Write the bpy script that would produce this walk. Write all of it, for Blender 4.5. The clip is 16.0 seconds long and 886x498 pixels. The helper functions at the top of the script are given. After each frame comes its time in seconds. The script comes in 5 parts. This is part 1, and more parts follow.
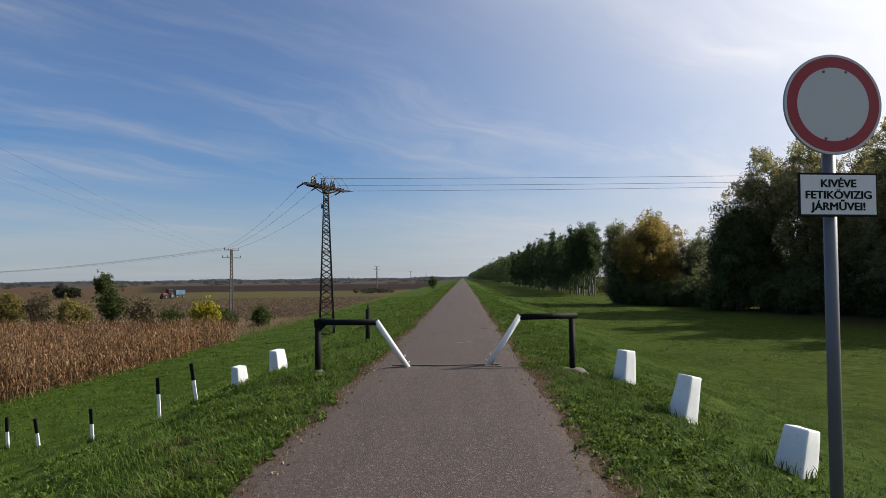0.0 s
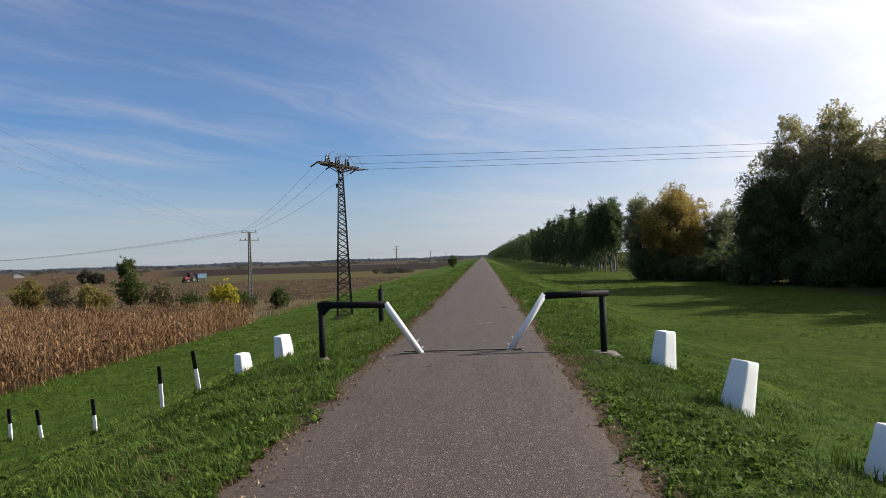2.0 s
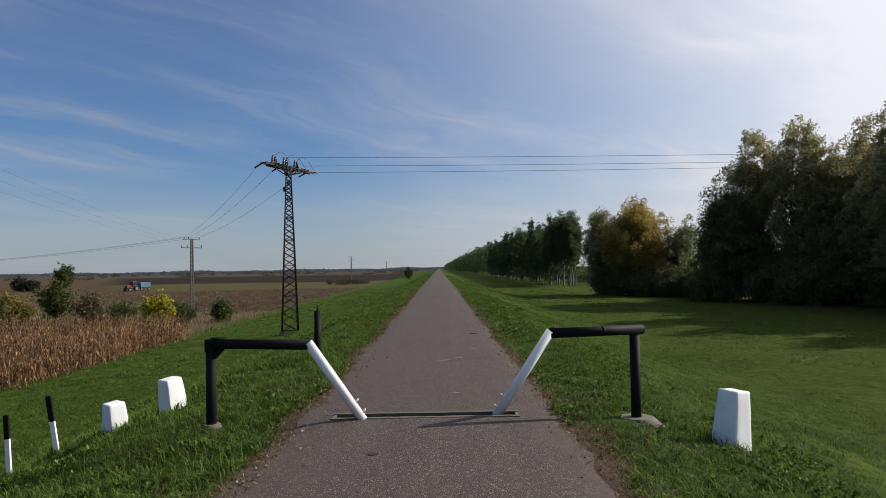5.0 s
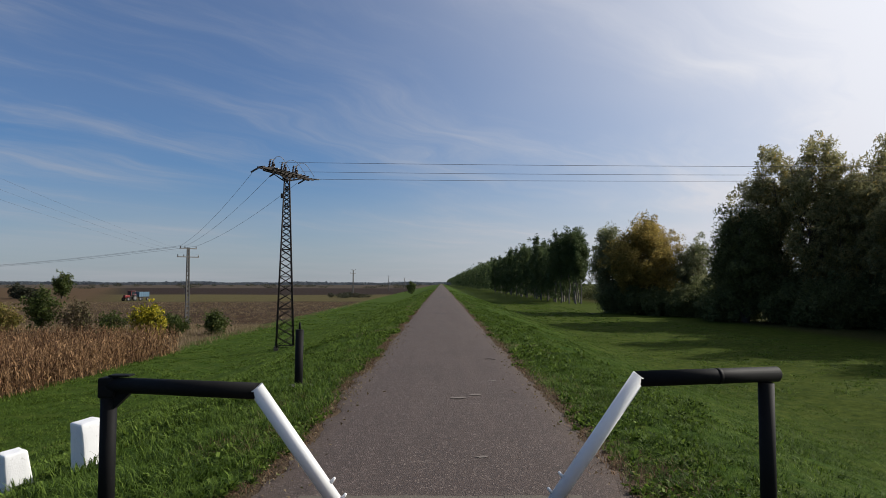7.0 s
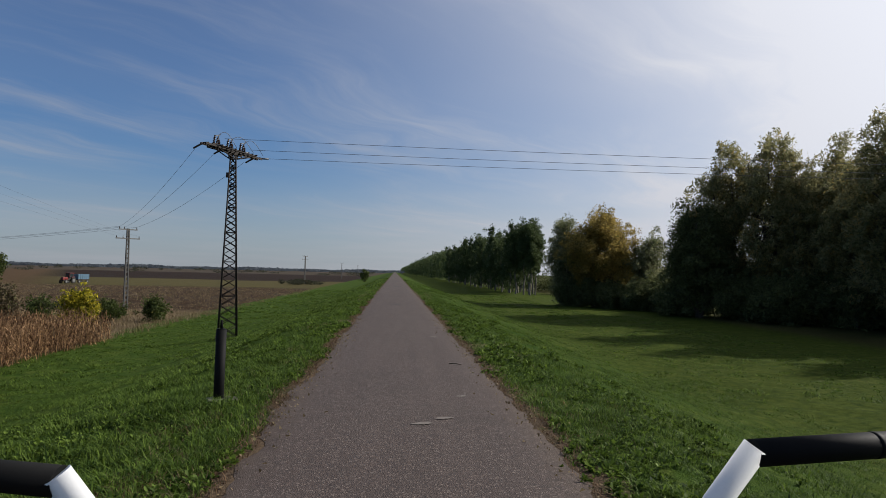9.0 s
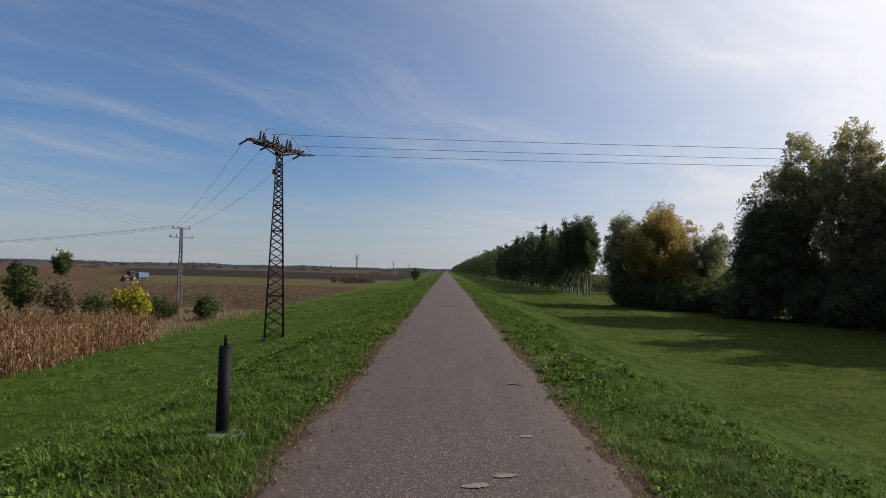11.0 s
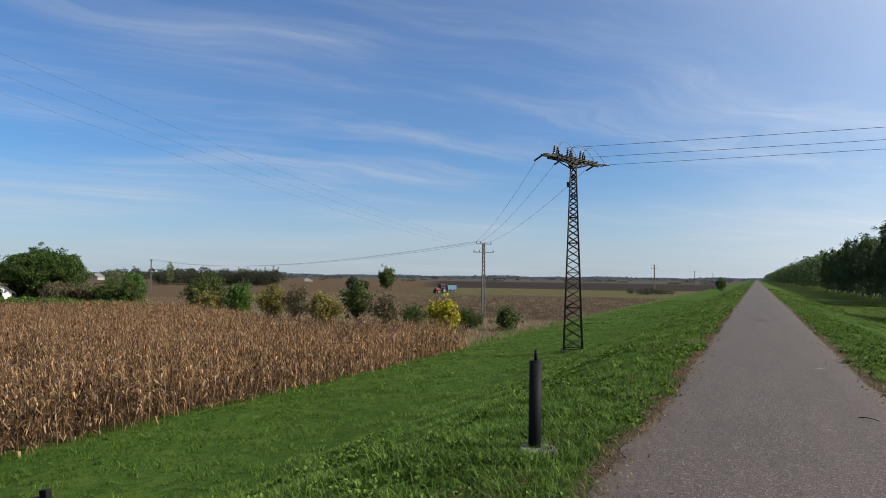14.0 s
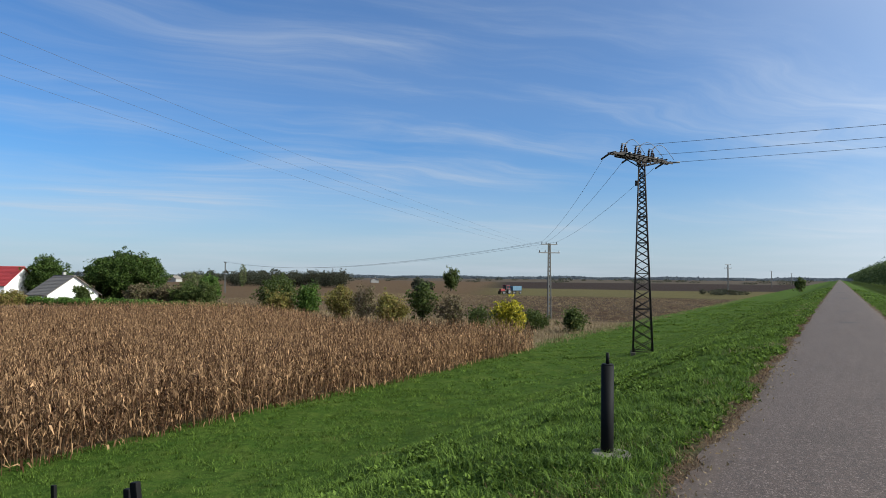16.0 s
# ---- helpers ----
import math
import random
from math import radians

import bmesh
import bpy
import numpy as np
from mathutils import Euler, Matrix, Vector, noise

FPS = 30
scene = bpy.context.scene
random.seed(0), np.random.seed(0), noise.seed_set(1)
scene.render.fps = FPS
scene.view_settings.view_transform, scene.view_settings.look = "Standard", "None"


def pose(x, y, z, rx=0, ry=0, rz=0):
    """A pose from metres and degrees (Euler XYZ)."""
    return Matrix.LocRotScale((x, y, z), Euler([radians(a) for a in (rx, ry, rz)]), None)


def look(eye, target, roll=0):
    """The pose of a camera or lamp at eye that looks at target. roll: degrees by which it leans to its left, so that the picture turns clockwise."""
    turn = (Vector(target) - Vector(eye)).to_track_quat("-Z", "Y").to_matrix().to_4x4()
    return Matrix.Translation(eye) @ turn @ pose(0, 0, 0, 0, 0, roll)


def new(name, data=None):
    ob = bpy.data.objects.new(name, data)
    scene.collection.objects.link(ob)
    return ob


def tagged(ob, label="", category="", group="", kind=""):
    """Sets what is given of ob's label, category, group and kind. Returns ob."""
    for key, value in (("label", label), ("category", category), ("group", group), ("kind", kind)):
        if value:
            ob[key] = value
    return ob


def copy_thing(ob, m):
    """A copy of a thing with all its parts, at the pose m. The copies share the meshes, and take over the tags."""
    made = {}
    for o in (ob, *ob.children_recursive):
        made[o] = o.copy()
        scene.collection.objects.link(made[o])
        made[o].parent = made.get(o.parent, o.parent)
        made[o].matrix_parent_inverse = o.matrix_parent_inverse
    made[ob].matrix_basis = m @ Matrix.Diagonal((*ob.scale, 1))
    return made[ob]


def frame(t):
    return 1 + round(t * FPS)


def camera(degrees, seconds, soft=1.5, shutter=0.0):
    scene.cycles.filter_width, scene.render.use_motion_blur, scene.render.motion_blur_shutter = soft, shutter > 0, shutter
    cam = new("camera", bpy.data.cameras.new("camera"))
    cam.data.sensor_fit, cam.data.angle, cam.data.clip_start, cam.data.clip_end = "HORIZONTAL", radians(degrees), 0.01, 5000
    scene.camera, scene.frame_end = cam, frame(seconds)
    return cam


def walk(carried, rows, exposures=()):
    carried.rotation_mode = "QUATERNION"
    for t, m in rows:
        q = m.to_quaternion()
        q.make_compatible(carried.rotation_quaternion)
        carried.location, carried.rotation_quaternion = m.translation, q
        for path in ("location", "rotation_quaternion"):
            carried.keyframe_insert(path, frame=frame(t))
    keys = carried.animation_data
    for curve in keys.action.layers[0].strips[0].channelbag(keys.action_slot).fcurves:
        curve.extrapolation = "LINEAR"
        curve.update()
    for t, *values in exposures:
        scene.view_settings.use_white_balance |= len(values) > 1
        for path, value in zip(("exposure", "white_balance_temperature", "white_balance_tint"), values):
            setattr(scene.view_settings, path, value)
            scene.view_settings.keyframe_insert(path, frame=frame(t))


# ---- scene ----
cam = camera(67.0, 16.0, soft=0.8)
PATH = [
    (0, (0.279, -2.605, 1.656), (0.221, -0.608, 1.742), -0.7),
    (0.5, (0.247, -2.521, 1.627), (0.196, -0.523, 1.698), -1),
    (1, (0.282, -2.258, 1.597), (0.209, -0.26, 1.643), -1.4),
    (1.5, (0.332, -1.826, 1.614), (0.213, 0.17, 1.648), -1.6),
    (2, (0.322, -1.352, 1.605), (0.204, 0.645, 1.63), -1.8),
    (2.5, (0.325, -0.805, 1.596), (0.272, 1.194, 1.606), -2.3),
    (3, (0.336, -0.195, 1.644), (0.313, 1.805, 1.645), -2.2),
    (3.5, (0.246, 0.443, 1.653), (0.245, 2.443, 1.655), -1.6),
    (4, (0.188, 1.078, 1.663), (0.198, 3.078, 1.676), -1.3),
    (6.5, (-0.028, 4.498, 1.602), (-0.028, 6.495, 1.705), -0.3),
    (7, (-0.068, 5.106, 1.583), (-0.063, 7.104, 1.685), 0.1),
    (7.5, (-0.108, 5.665, 1.59), (-0.042, 7.662, 1.681), 0.1),
    (8, (-0.107, 6.239, 1.59), (-0.021, 8.235, 1.675), 0.5),
    (8.5, (-0.132, 6.795, 1.572), (-0.012, 8.79, 1.654), 1.4),
    (8.7, (-0.157, 6.944, 1.594), (-0.015, 8.938, 1.67), 1.3),
    (10.8, (-0.067, 8.995, 1.664), (-0.025, 10.993, 1.724), 1.4),
    (11, (-0.097, 9.112, 1.672), (-0.108, 11.111, 1.735), 1.4),
    (11.5, (-0.191, 9.275, 1.677), (-0.309, 11.27, 1.752), 1.1),
    (12, (-0.213, 9.308, 1.687), (-0.508, 11.285, 1.769), 0.8),
    (12.5, (-0.19, 9.282, 1.705), (-0.666, 11.223, 1.787), 0.8),
    (13, (-0.212, 9.293, 1.694), (-0.848, 11.187, 1.774), 0.9),
    (13.5, (-0.244, 9.303, 1.7), (-1.0, 11.153, 1.779), 0.7),
    (14, (-0.273, 9.3, 1.7), (-1.121, 11.109, 1.781), 0.6),
    (14.5, (-0.292, 9.287, 1.71), (-1.216, 11.059, 1.79), 0.6),
    (15, (-0.305, 9.283, 1.706), (-1.279, 11.028, 1.786), 0.4),
    (15.5, (-0.305, 9.268, 1.715), (-1.308, 10.996, 1.795), 0.3),
    (16, (-0.305, 9.259, 1.715), (-1.323, 10.978, 1.797), 0.4),
]
walk(cam, [(t, look(eye, target, roll)) for t, eye, target, roll in PATH],
     exposures=[(0, 0.53, 6500, 10), (1.0, 0.66, 6500, 10), (2.2, 0.7, 6500, 10), (3.0, 0.54, 6500, 10), (4.0, 0.4, 6450, 10), (6.5, 0.34, 6450, 10), (7.2, 0.29, 6450, 10), (8.5, 0.2, 6400, 10), (9.5, 0.26, 6400, 10),
                (11.0, 0.44, 6550, 10), (12.5, 0.64, 6450, 9), (13.5, 0.74, 6300, 7), (14.5, 0.84, 6080, 5), (16.0, 0.86, 6000, 4)])

# ---- world, sun, exposure ----
SUN_AZ, SUN_EL = radians(72), radians(32)
SUN_DIR = Vector((math.cos(SUN_EL) * math.sin(SUN_AZ), math.cos(SUN_EL) * math.cos(SUN_AZ), math.sin(SUN_EL)))


def nd(tree, kind, **sets):
    node = tree.nodes.new(kind)
    for key, value in sets.items():
        if key in node.inputs:
            node.inputs[key].default_value = value
        else:
            setattr(node, key, value)
    return node


def feed(tree, sock, value):
    if isinstance(value, bpy.types.NodeSocket):
        tree.links.new(value, sock)
    else:
        sock.default_value = value


def calc(tree, op, a, b=0.0, c=0.0, clamp=False):
    node = tree.nodes.new("ShaderNodeMath")
    node.operation, node.use_clamp = op, clamp
    for sock, value in zip(node.inputs, (a, b, c)):
        feed(tree, sock, value)
    return node.outputs[0]


def step(tree, value, lo, hi):
    node = tree.nodes.new("ShaderNodeMapRange")
    node.interpolation_type = "SMOOTHSTEP"
    feed(tree, node.inputs[0], value)
    node.inputs[1].default_value, node.inputs[2].default_value = lo, hi
    return node.outputs[0]


def mixed(tree, fac, a, b):
    node = tree.nodes.new("ShaderNodeMix")
    node.data_type = "RGBA"
    feed(tree, node.inputs[0], fac)
    for sock, value in ((node.inputs[6], a), (node.inputs[7], b)):
        feed(tree, sock, value if isinstance(value, bpy.types.NodeSocket) else (*value, 1))
    return node.outputs[2]


def noisy(tree, vec, scale, detail=4.0, rough=0.55):
    node = nd(tree, "ShaderNodeTexNoise", Scale=scale, Detail=detail, Roughness=rough)
    if vec is not None:
        tree.links.new(vec, node.inputs["Vector"])
    return node.outputs["Fac"]


def placed(tree, vec, scale=(1, 1, 1), turn=0.0):
    node = nd(tree, "ShaderNodeMapping")
    node.inputs["Scale"].default_value = scale
    node.inputs["Rotation"].default_value = (0, 0, turn)
    tree.links.new(vec, node.inputs["Vector"])
    return node.outputs[0]


def build_world():
    world = bpy.data.worlds.new("sky")
    scene.world = world
    world.use_nodes = True
    t = world.node_tree
    t.nodes.clear()
    sky = nd(t, "ShaderNodeTexSky", sky_type="NISHITA", sun_disc=False, sun_elevation=SUN_EL,
             sun_rotation=SUN_AZ, air_density=1.0, dust_density=0.8, ozone_density=1.6, altitude=100)
    way = nd(t, "ShaderNodeTexCoord").outputs["Generated"]
    xyz = nd(t, "ShaderNodeSeparateXYZ")
    t.links.new(way, xyz.inputs[0])
    up = calc(t, "ADD", calc(t, "MAXIMUM", xyz.outputs[2], 0.0), 0.05)
    flat = nd(t, "ShaderNodeCombineXYZ")
    feed(t, flat.inputs[0], calc(t, "DIVIDE", xyz.outputs[0], up))
    feed(t, flat.inputs[1], calc(t, "DIVIDE", xyz.outputs[1], up))
    curl = nd(t, "ShaderNodeTexNoise", Scale=0.55, Detail=3.0)
    t.links.new(flat.outputs[0], curl.inputs["Vector"])
    bent = nd(t, "ShaderNodeVectorMath", operation="MULTIPLY_ADD")
    t.links.new(curl.outputs["Color"], bent.inputs[0])
    bent.inputs[1].default_value = (1.5, 1.5, 0)
    t.links.new(flat.outputs[0], bent.inputs[2])
    streak = placed(t, placed(t, bent.outputs[0], turn=-0.95), (0.24, 1.0, 1))
    wisp = noisy(t, streak, 1.3, 9.0, 0.62)
    broad = noisy(t, placed(t, flat.outputs[0], (0.25, 0.25, 1), 0.5), 1.3, 3.0, 0.5)
    mask = calc(t, "MULTIPLY", step(t, wisp, 0.4, 0.86), step(t, broad, 0.26, 0.7))
    thin = calc(t, "MULTIPLY", step(t, broad, 0.3, 0.8), 0.16)
    low = step(t, xyz.outputs[2], 0.2, -0.03)
    veil = calc(t, "MULTIPLY", low, 0.66)
    amount = calc(t, "ADD", calc(t, "MULTIPLY", calc(t, "MULTIPLY", mask, step(t, xyz.outputs[2], 0.02, 0.14)), 0.75), calc(t, "ADD", thin, veil), clamp=True)
    near_sun = nd(t, "ShaderNodeVectorMath", operation="DOT_PRODUCT")
    t.links.new(way, near_sun.inputs[0])
    near_sun.inputs[1].default_value = SUN_DIR
    glow = calc(t, "POWER", calc(t, "MAXIMUM", near_sun.outputs["Value"], 0.0), 2.0)
    cloud = nd(t, "ShaderNodeVectorMath", operation="SCALE")
    cloud.inputs[0].default_value = CLOUD
    feed(t, cloud.inputs["Scale"], calc(t, "ADD", 1.0, calc(t, "MULTIPLY", glow, 1.6)))
    amount2 = calc(t, "ADD", amount, calc(t, "MULTIPLY", glow, 1.5), clamp=True)
    tint = nd(t, "ShaderNodeVectorMath", operation="MULTIPLY")
    t.links.new(sky.outputs[0], tint.inputs[0])
    tint.inputs[1].default_value = SKY_TINT
    colour = mixed(t, amount2, tint.outputs[0], cloud.outputs[0])
    back = nd(t, "ShaderNodeBackground", Strength=SKY_STRENGTH)
    t.links.new(colour, back.inputs[0])
    out = nd(t, "ShaderNodeOutputWorld")
    t.links.new(back.outputs[0], out.inputs[0])


SKY_STRENGTH, CLOUD, SKY_TINT = 0.06, (5.7, 5.8, 6.25), (0.48, 0.83, 1.24)
build_world()
sun = new("sun", bpy.data.lights.new("sun", "SUN"))
sun.data.energy, sun.data.angle, sun.data.color = 4.4, radians(0.6), (1.0, 0.94, 0.85)
sun.matrix_world = look(SUN_DIR * 50, (0, 0, 0))
scene.view_settings.exposure = 0.0


# ---- materials ----
def material(name):
    mat = bpy.data.materials.new(name)
    mat.use_nodes = True
    t = mat.node_tree
    return mat, t, t.nodes["Principled BSDF"]


def bump(t, bsdf, height, strength, distance):
    node = nd(t, "ShaderNodeBump", Strength=strength, Distance=distance)
    feed(t, node.inputs["Height"], height)
    t.links.new(node.outputs[0], bsdf.inputs["Normal"])


def surface(name, dark, light, scale=6.0, fine=60.0, rough=0.8, relief=0.3, depth=0.01, metal=0.0, spots=None, spec=0.5):
    """A worn surface: large stains, fine grain, relief."""
    mat, t, b = material(name)
    co = nd(t, "ShaderNodeTexCoord").outputs["Object"]
    big, small = noisy(t, co, scale, 5), noisy(t, co, fine, 3)
    col = mixed(t, calc(t, "ADD", calc(t, "MULTIPLY", big, 0.65), calc(t, "MULTIPLY", small, 0.35)), dark, light)
    if spots:
        col = mixed(t, step(t, noisy(t, co, scale * 2.3, 6, 0.7), 0.6, 0.7), col, spots)
    t.links.new(col, b.inputs["Base Color"])
    feed(t, b.inputs["Roughness"], calc(t, "ADD", rough - 0.1, calc(t, "MULTIPLY", small, 0.2)))
    b.inputs["Metallic"].default_value = metal
    b.inputs["Specular IOR Level"].default_value = spec
    bump(t, b, small, relief, depth)
    return mat


def leafy(name, dark, light, other=None, share=0.2, through_light=0.3, rough=0.6):
    """Leaves: each its own shade, letting some light through."""
    mat, t, b = material(name)
    rnd = nd(t, "ShaderNodeNewGeometry").outputs["Random Per Island"]
    big = noisy(t, nd(t, "ShaderNodeTexCoord").outputs["Object"], 0.35, 3)
    col = mixed(t, rnd, dark, light)
    if other:
        gate = calc(t, "ADD", calc(t, "MULTIPLY", calc(t, "FRACT", calc(t, "MULTIPLY", rnd, 7.31)), 0.6), calc(t, "MULTIPLY", big, 0.8))
        col = mixed(t, step(t, gate, 1.15 - share, 1.25 - share), col, other)
    t.links.new(col, b.inputs["Base Color"])
    b.inputs["Roughness"].default_value = rough
    b.inputs["Specular IOR Level"].default_value = 0.1
    tr = nd(t, "ShaderNodeBsdfTranslucent")
    t.links.new(col, tr.inputs[0])
    mx = nd(t, "ShaderNodeMixShader")
    mx.inputs[0].default_value = through_light
    t.links.new(b.outputs[0], mx.inputs[1])
    t.links.new(tr.outputs[0], mx.inputs[2])
    t.links.new(mx.outputs[0], t.nodes["Material Output"].inputs[0])
    return mat


def ground_material():
    mat, t, b = material("ground")
    geo = nd(t, "ShaderNodeNewGeometry").outputs["Position"]
    xyz = nd(t, "ShaderNodeSeparateXYZ")
    t.links.new(geo, xyz.inputs[0])
    x, y = xyz.outputs[0], xyz.outputs[1]
    wob = calc(t, "MULTIPLY", calc(t, "SUBTRACT", noisy(t, geo, 0.35, 4), 0.5), 2.4)
    wide = calc(t, "MULTIPLY", calc(t, "SUBTRACT", noisy(t, geo, 0.02, 3), 0.5), 60)
    xw, yw = calc(t, "ADD", x, wob), calc(t, "ADD", y, wob)
    fine, mid, big = noisy(t, geo, 40, 4), noisy(t, geo, 3.0, 5), noisy(t, geo, 0.22, 4)
    # mown grass
    green = mixed(t, big, (0.034, 0.065, 0.0095), (0.057, 0.096, 0.0145))
    green = mixed(t, step(t, mid, 0.35, 0.75), green, (0.0805, 0.108, 0.021))
    green = mixed(t, step(t, fine, 0.3, 0.7), mixed(t, 0.5, green, (0.014, 0.035, 0.0042)), green)
    tuft = noisy(t, geo, 9.0, 4, 0.6)
    green = mixed(t, calc(t, "MULTIPLY", step(t, tuft, 0.52, 0.36), 0.6), green, (0.0154, 0.035, 0.0056))
    green = mixed(t, calc(t, "MULTIPLY", step(t, noisy(t, geo, 0.9, 5, 0.65), 0.5, 0.7), 0.45), green, (0.021, 0.0525, 0.007))
    meadow = mixed(t, step(t, x, 4, 14), green, mixed(t, step(t, mid, 0.35, 0.75), mixed(t, big, (0.024, 0.044, 0.005), (0.045, 0.062, 0.008)), (0.064, 0.08, 0.012)))
    meadow = mixed(t, calc(t, "MULTIPLY", step(t, noisy(t, geo, 0.7, 6, 0.7), 0.5, 0.66), 0.5), meadow, (0.086, 0.104, 0.02))
    meadow = mixed(t, calc(t, "MULTIPLY", step(t, noisy(t, geo, 2.2, 5, 0.7), 0.5, 0.38), 0.55), meadow, (0.016, 0.034, 0.005))
    # straw and weeds beside the field
    straw = mixed(t, mid, (0.0764, 0.0529, 0.0323), (0.171, 0.126, 0.0794))
    rows = noisy(t, placed(t, geo, (0.9, 0.06, 1), 0.5), 1.6, 5, 0.65)
    stub = mixed(t, rows, (0.0165, 0.0098, 0.006), (0.08, 0.049, 0.028))
    stub = mixed(t, step(t, big, 0.35, 0.7), stub, mixed(t, rows, (0.0353, 0.0247, 0.0171), (0.0706, 0.0506, 0.0329)))
    olive = mixed(t, rows, (0.05, 0.0441, 0.0176), (0.1, 0.0848, 0.0382))
    plough = mixed(t, rows, (0.0206, 0.0147, 0.0118), (0.0353, 0.0259, 0.0206))
    far = mixed(t, big, (0.05, 0.04, 0.031), (0.078, 0.064, 0.048))
    soil = mixed(t, mid, (0.0529, 0.0353, 0.0206), (0.118, 0.0823, 0.05))
    clod = noisy(t, geo, 1.1, 6, 0.75)
    stub = mixed(t, calc(t, "MULTIPLY", step(t, clod, 0.5, 0.38), 0.75), stub, (0.0165, 0.0112, 0.00823))
    stub = mixed(t, calc(t, "MULTIPLY", step(t, clod, 0.56, 0.7), 0.5), stub, (0.141, 0.106, 0.0706))
    yf = calc(t, "ADD", y, wide)
    field = mixed(t, step(t, yf, 74, 84), straw, stub)
    ahead = step(t, calc(t, "ADD", x, calc(t, "MULTIPLY", y, 0.47)), -14, 6)
    tan = mixed(t, rows, (0.046, 0.03, 0.017), (0.102, 0.068, 0.039))
    field = mixed(t, calc(t, "MULTIPLY", step(t, calc(t, "ADD", x, calc(t, "MULTIPLY", y, 0.47)), 6, -14), step(t, yf, 74, 90)), field, tan)
    field = mixed(t, calc(t, "MULTIPLY", ahead, step(t, yf, 165, 190)), field, olive)
    field = mixed(t, calc(t, "MULTIPLY", ahead, step(t, yf, 270, 290)), field, plough)
    field = mixed(t, step(t, yf, 600, 640), field, far)
    field = mixed(t, step(t, yw, 52.5, 50.5), field, soil)
    left = step(t, calc(t, "ADD", xw, calc(t, "MULTIPLY", step(t, y, 50, 60), 1.8)), -18.45, -18.95)
    col = mixed(t, left, meadow, field)
    # dry, trodden edge of the asphalt
    side = calc(t, "ABSOLUTE", x)
    edge = step(t, calc(t, "ADD", side, calc(t, "MULTIPLY", calc(t, "SUBTRACT", mid, 0.5), 0.9)), 1.84, 1.5)
    col = mixed(t, edge, col, mixed(t, fine, (0.036, 0.025, 0.016), (0.125, 0.091, 0.062)))
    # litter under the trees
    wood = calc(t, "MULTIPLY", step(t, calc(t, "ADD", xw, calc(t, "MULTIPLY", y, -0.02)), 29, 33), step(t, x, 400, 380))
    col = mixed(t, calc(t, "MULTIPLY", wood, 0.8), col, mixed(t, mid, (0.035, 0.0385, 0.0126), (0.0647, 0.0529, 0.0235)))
    t.links.new(col, b.inputs["Base Color"])
    b.inputs["Roughness"].default_value = 0.95
    b.inputs["Specular IOR Level"].default_value = 0.03
    bump(t, b, calc(t, "ADD", fine, calc(t, "MULTIPLY", mid, 1.5)), 0.8, 0.06)
    return mat


def asphalt_material():
    mat, t, b = material("asphalt")
    geo = nd(t, "ShaderNodeNewGeometry").outputs["Position"]
    xyz = nd(t, "ShaderNodeSeparateXYZ")
    t.links.new(geo, xyz.inputs[0])
    chip = nd(t, "ShaderNodeTexVoronoi", Scale=95.0)
    t.links.new(geo, chip.inputs["Vector"])
    grain = noisy(t, geo, 130, 3)
    big, mid = noisy(t, geo, 0.5, 5), noisy(t, geo, 5, 5, 0.65)
    long_ = noisy(t, placed(t, geo, (2.2, 0.12, 1)), 1.5, 4)
    col = mixed(t, big, (0.0535, 0.038, 0.0315), (0.0771, 0.0543, 0.0453))
    col = mixed(t, calc(t, "MULTIPLY", step(t, long_, 0.4, 0.7), 0.4), col, (0.0914, 0.0658, 0.0544))
    col = mixed(t, calc(t, "MULTIPLY", step(t, mid, 0.5, 0.8), 0.45), col, (0.049, 0.038, 0.0344))
    sep = nd(t, "ShaderNodeSeparateColor")
    t.links.new(chip.outputs["Color"], sep.inputs[0])
    col = mixed(t, calc(t, "MULTIPLY", step(t, sep.outputs[0], 0.88, 0.96), 0.6), col, (0.261, 0.212, 0.178))
    col = mixed(t, calc(t, "MULTIPLY", step(t, sep.outputs[1], 0.66, 0.85), 0.7), col, (0.0294, 0.0229, 0.0206))
    col = mixed(t, calc(t, "MULTIPLY", step(t, calc(t, "ADD", calc(t, "ABSOLUTE", xyz.outputs[0]), calc(t, "MULTIPLY", mid, 0.5)), 1.3, 1.65), 0.6), col, (0.0849, 0.0604, 0.043))
    stone = nd(t, "ShaderNodeTexVoronoi", Scale=42.0)
    t.links.new(geo, stone.inputs["Vector"])
    sep2 = nd(t, "ShaderNodeSeparateColor")
    t.links.new(stone.outputs["Color"], sep2.inputs[0])
    col = mixed(t, calc(t, "MULTIPLY", step(t, sep2.outputs[0], 0.9, 0.97), 0.3), col, (0.2, 0.16, 0.135))
    col = mixed(t, calc(t, "MULTIPLY", step(t, sep2.outputs[1], 0.7, 0.9), 0.4), col, (0.03, 0.023, 0.02))
    col = mixed(t, calc(t, "MULTIPLY", step(t, noisy(t, placed(t, geo, (1.0, 0.35, 1)), 1.1, 6, 0.7), 0.52, 0.7), 0.4), col, (0.044, 0.033, 0.028))
    t.links.new(col, b.inputs["Base Color"])
    b.inputs["Roughness"].default_value = 0.85
    b.inputs["Specular IOR Level"].default_value = 0.3
    bump(t, b, calc(t, "ADD", chip.outputs["Distance"], calc(t, "MULTIPLY", grain, 0.6)), 0.7, 0.008)
    return mat


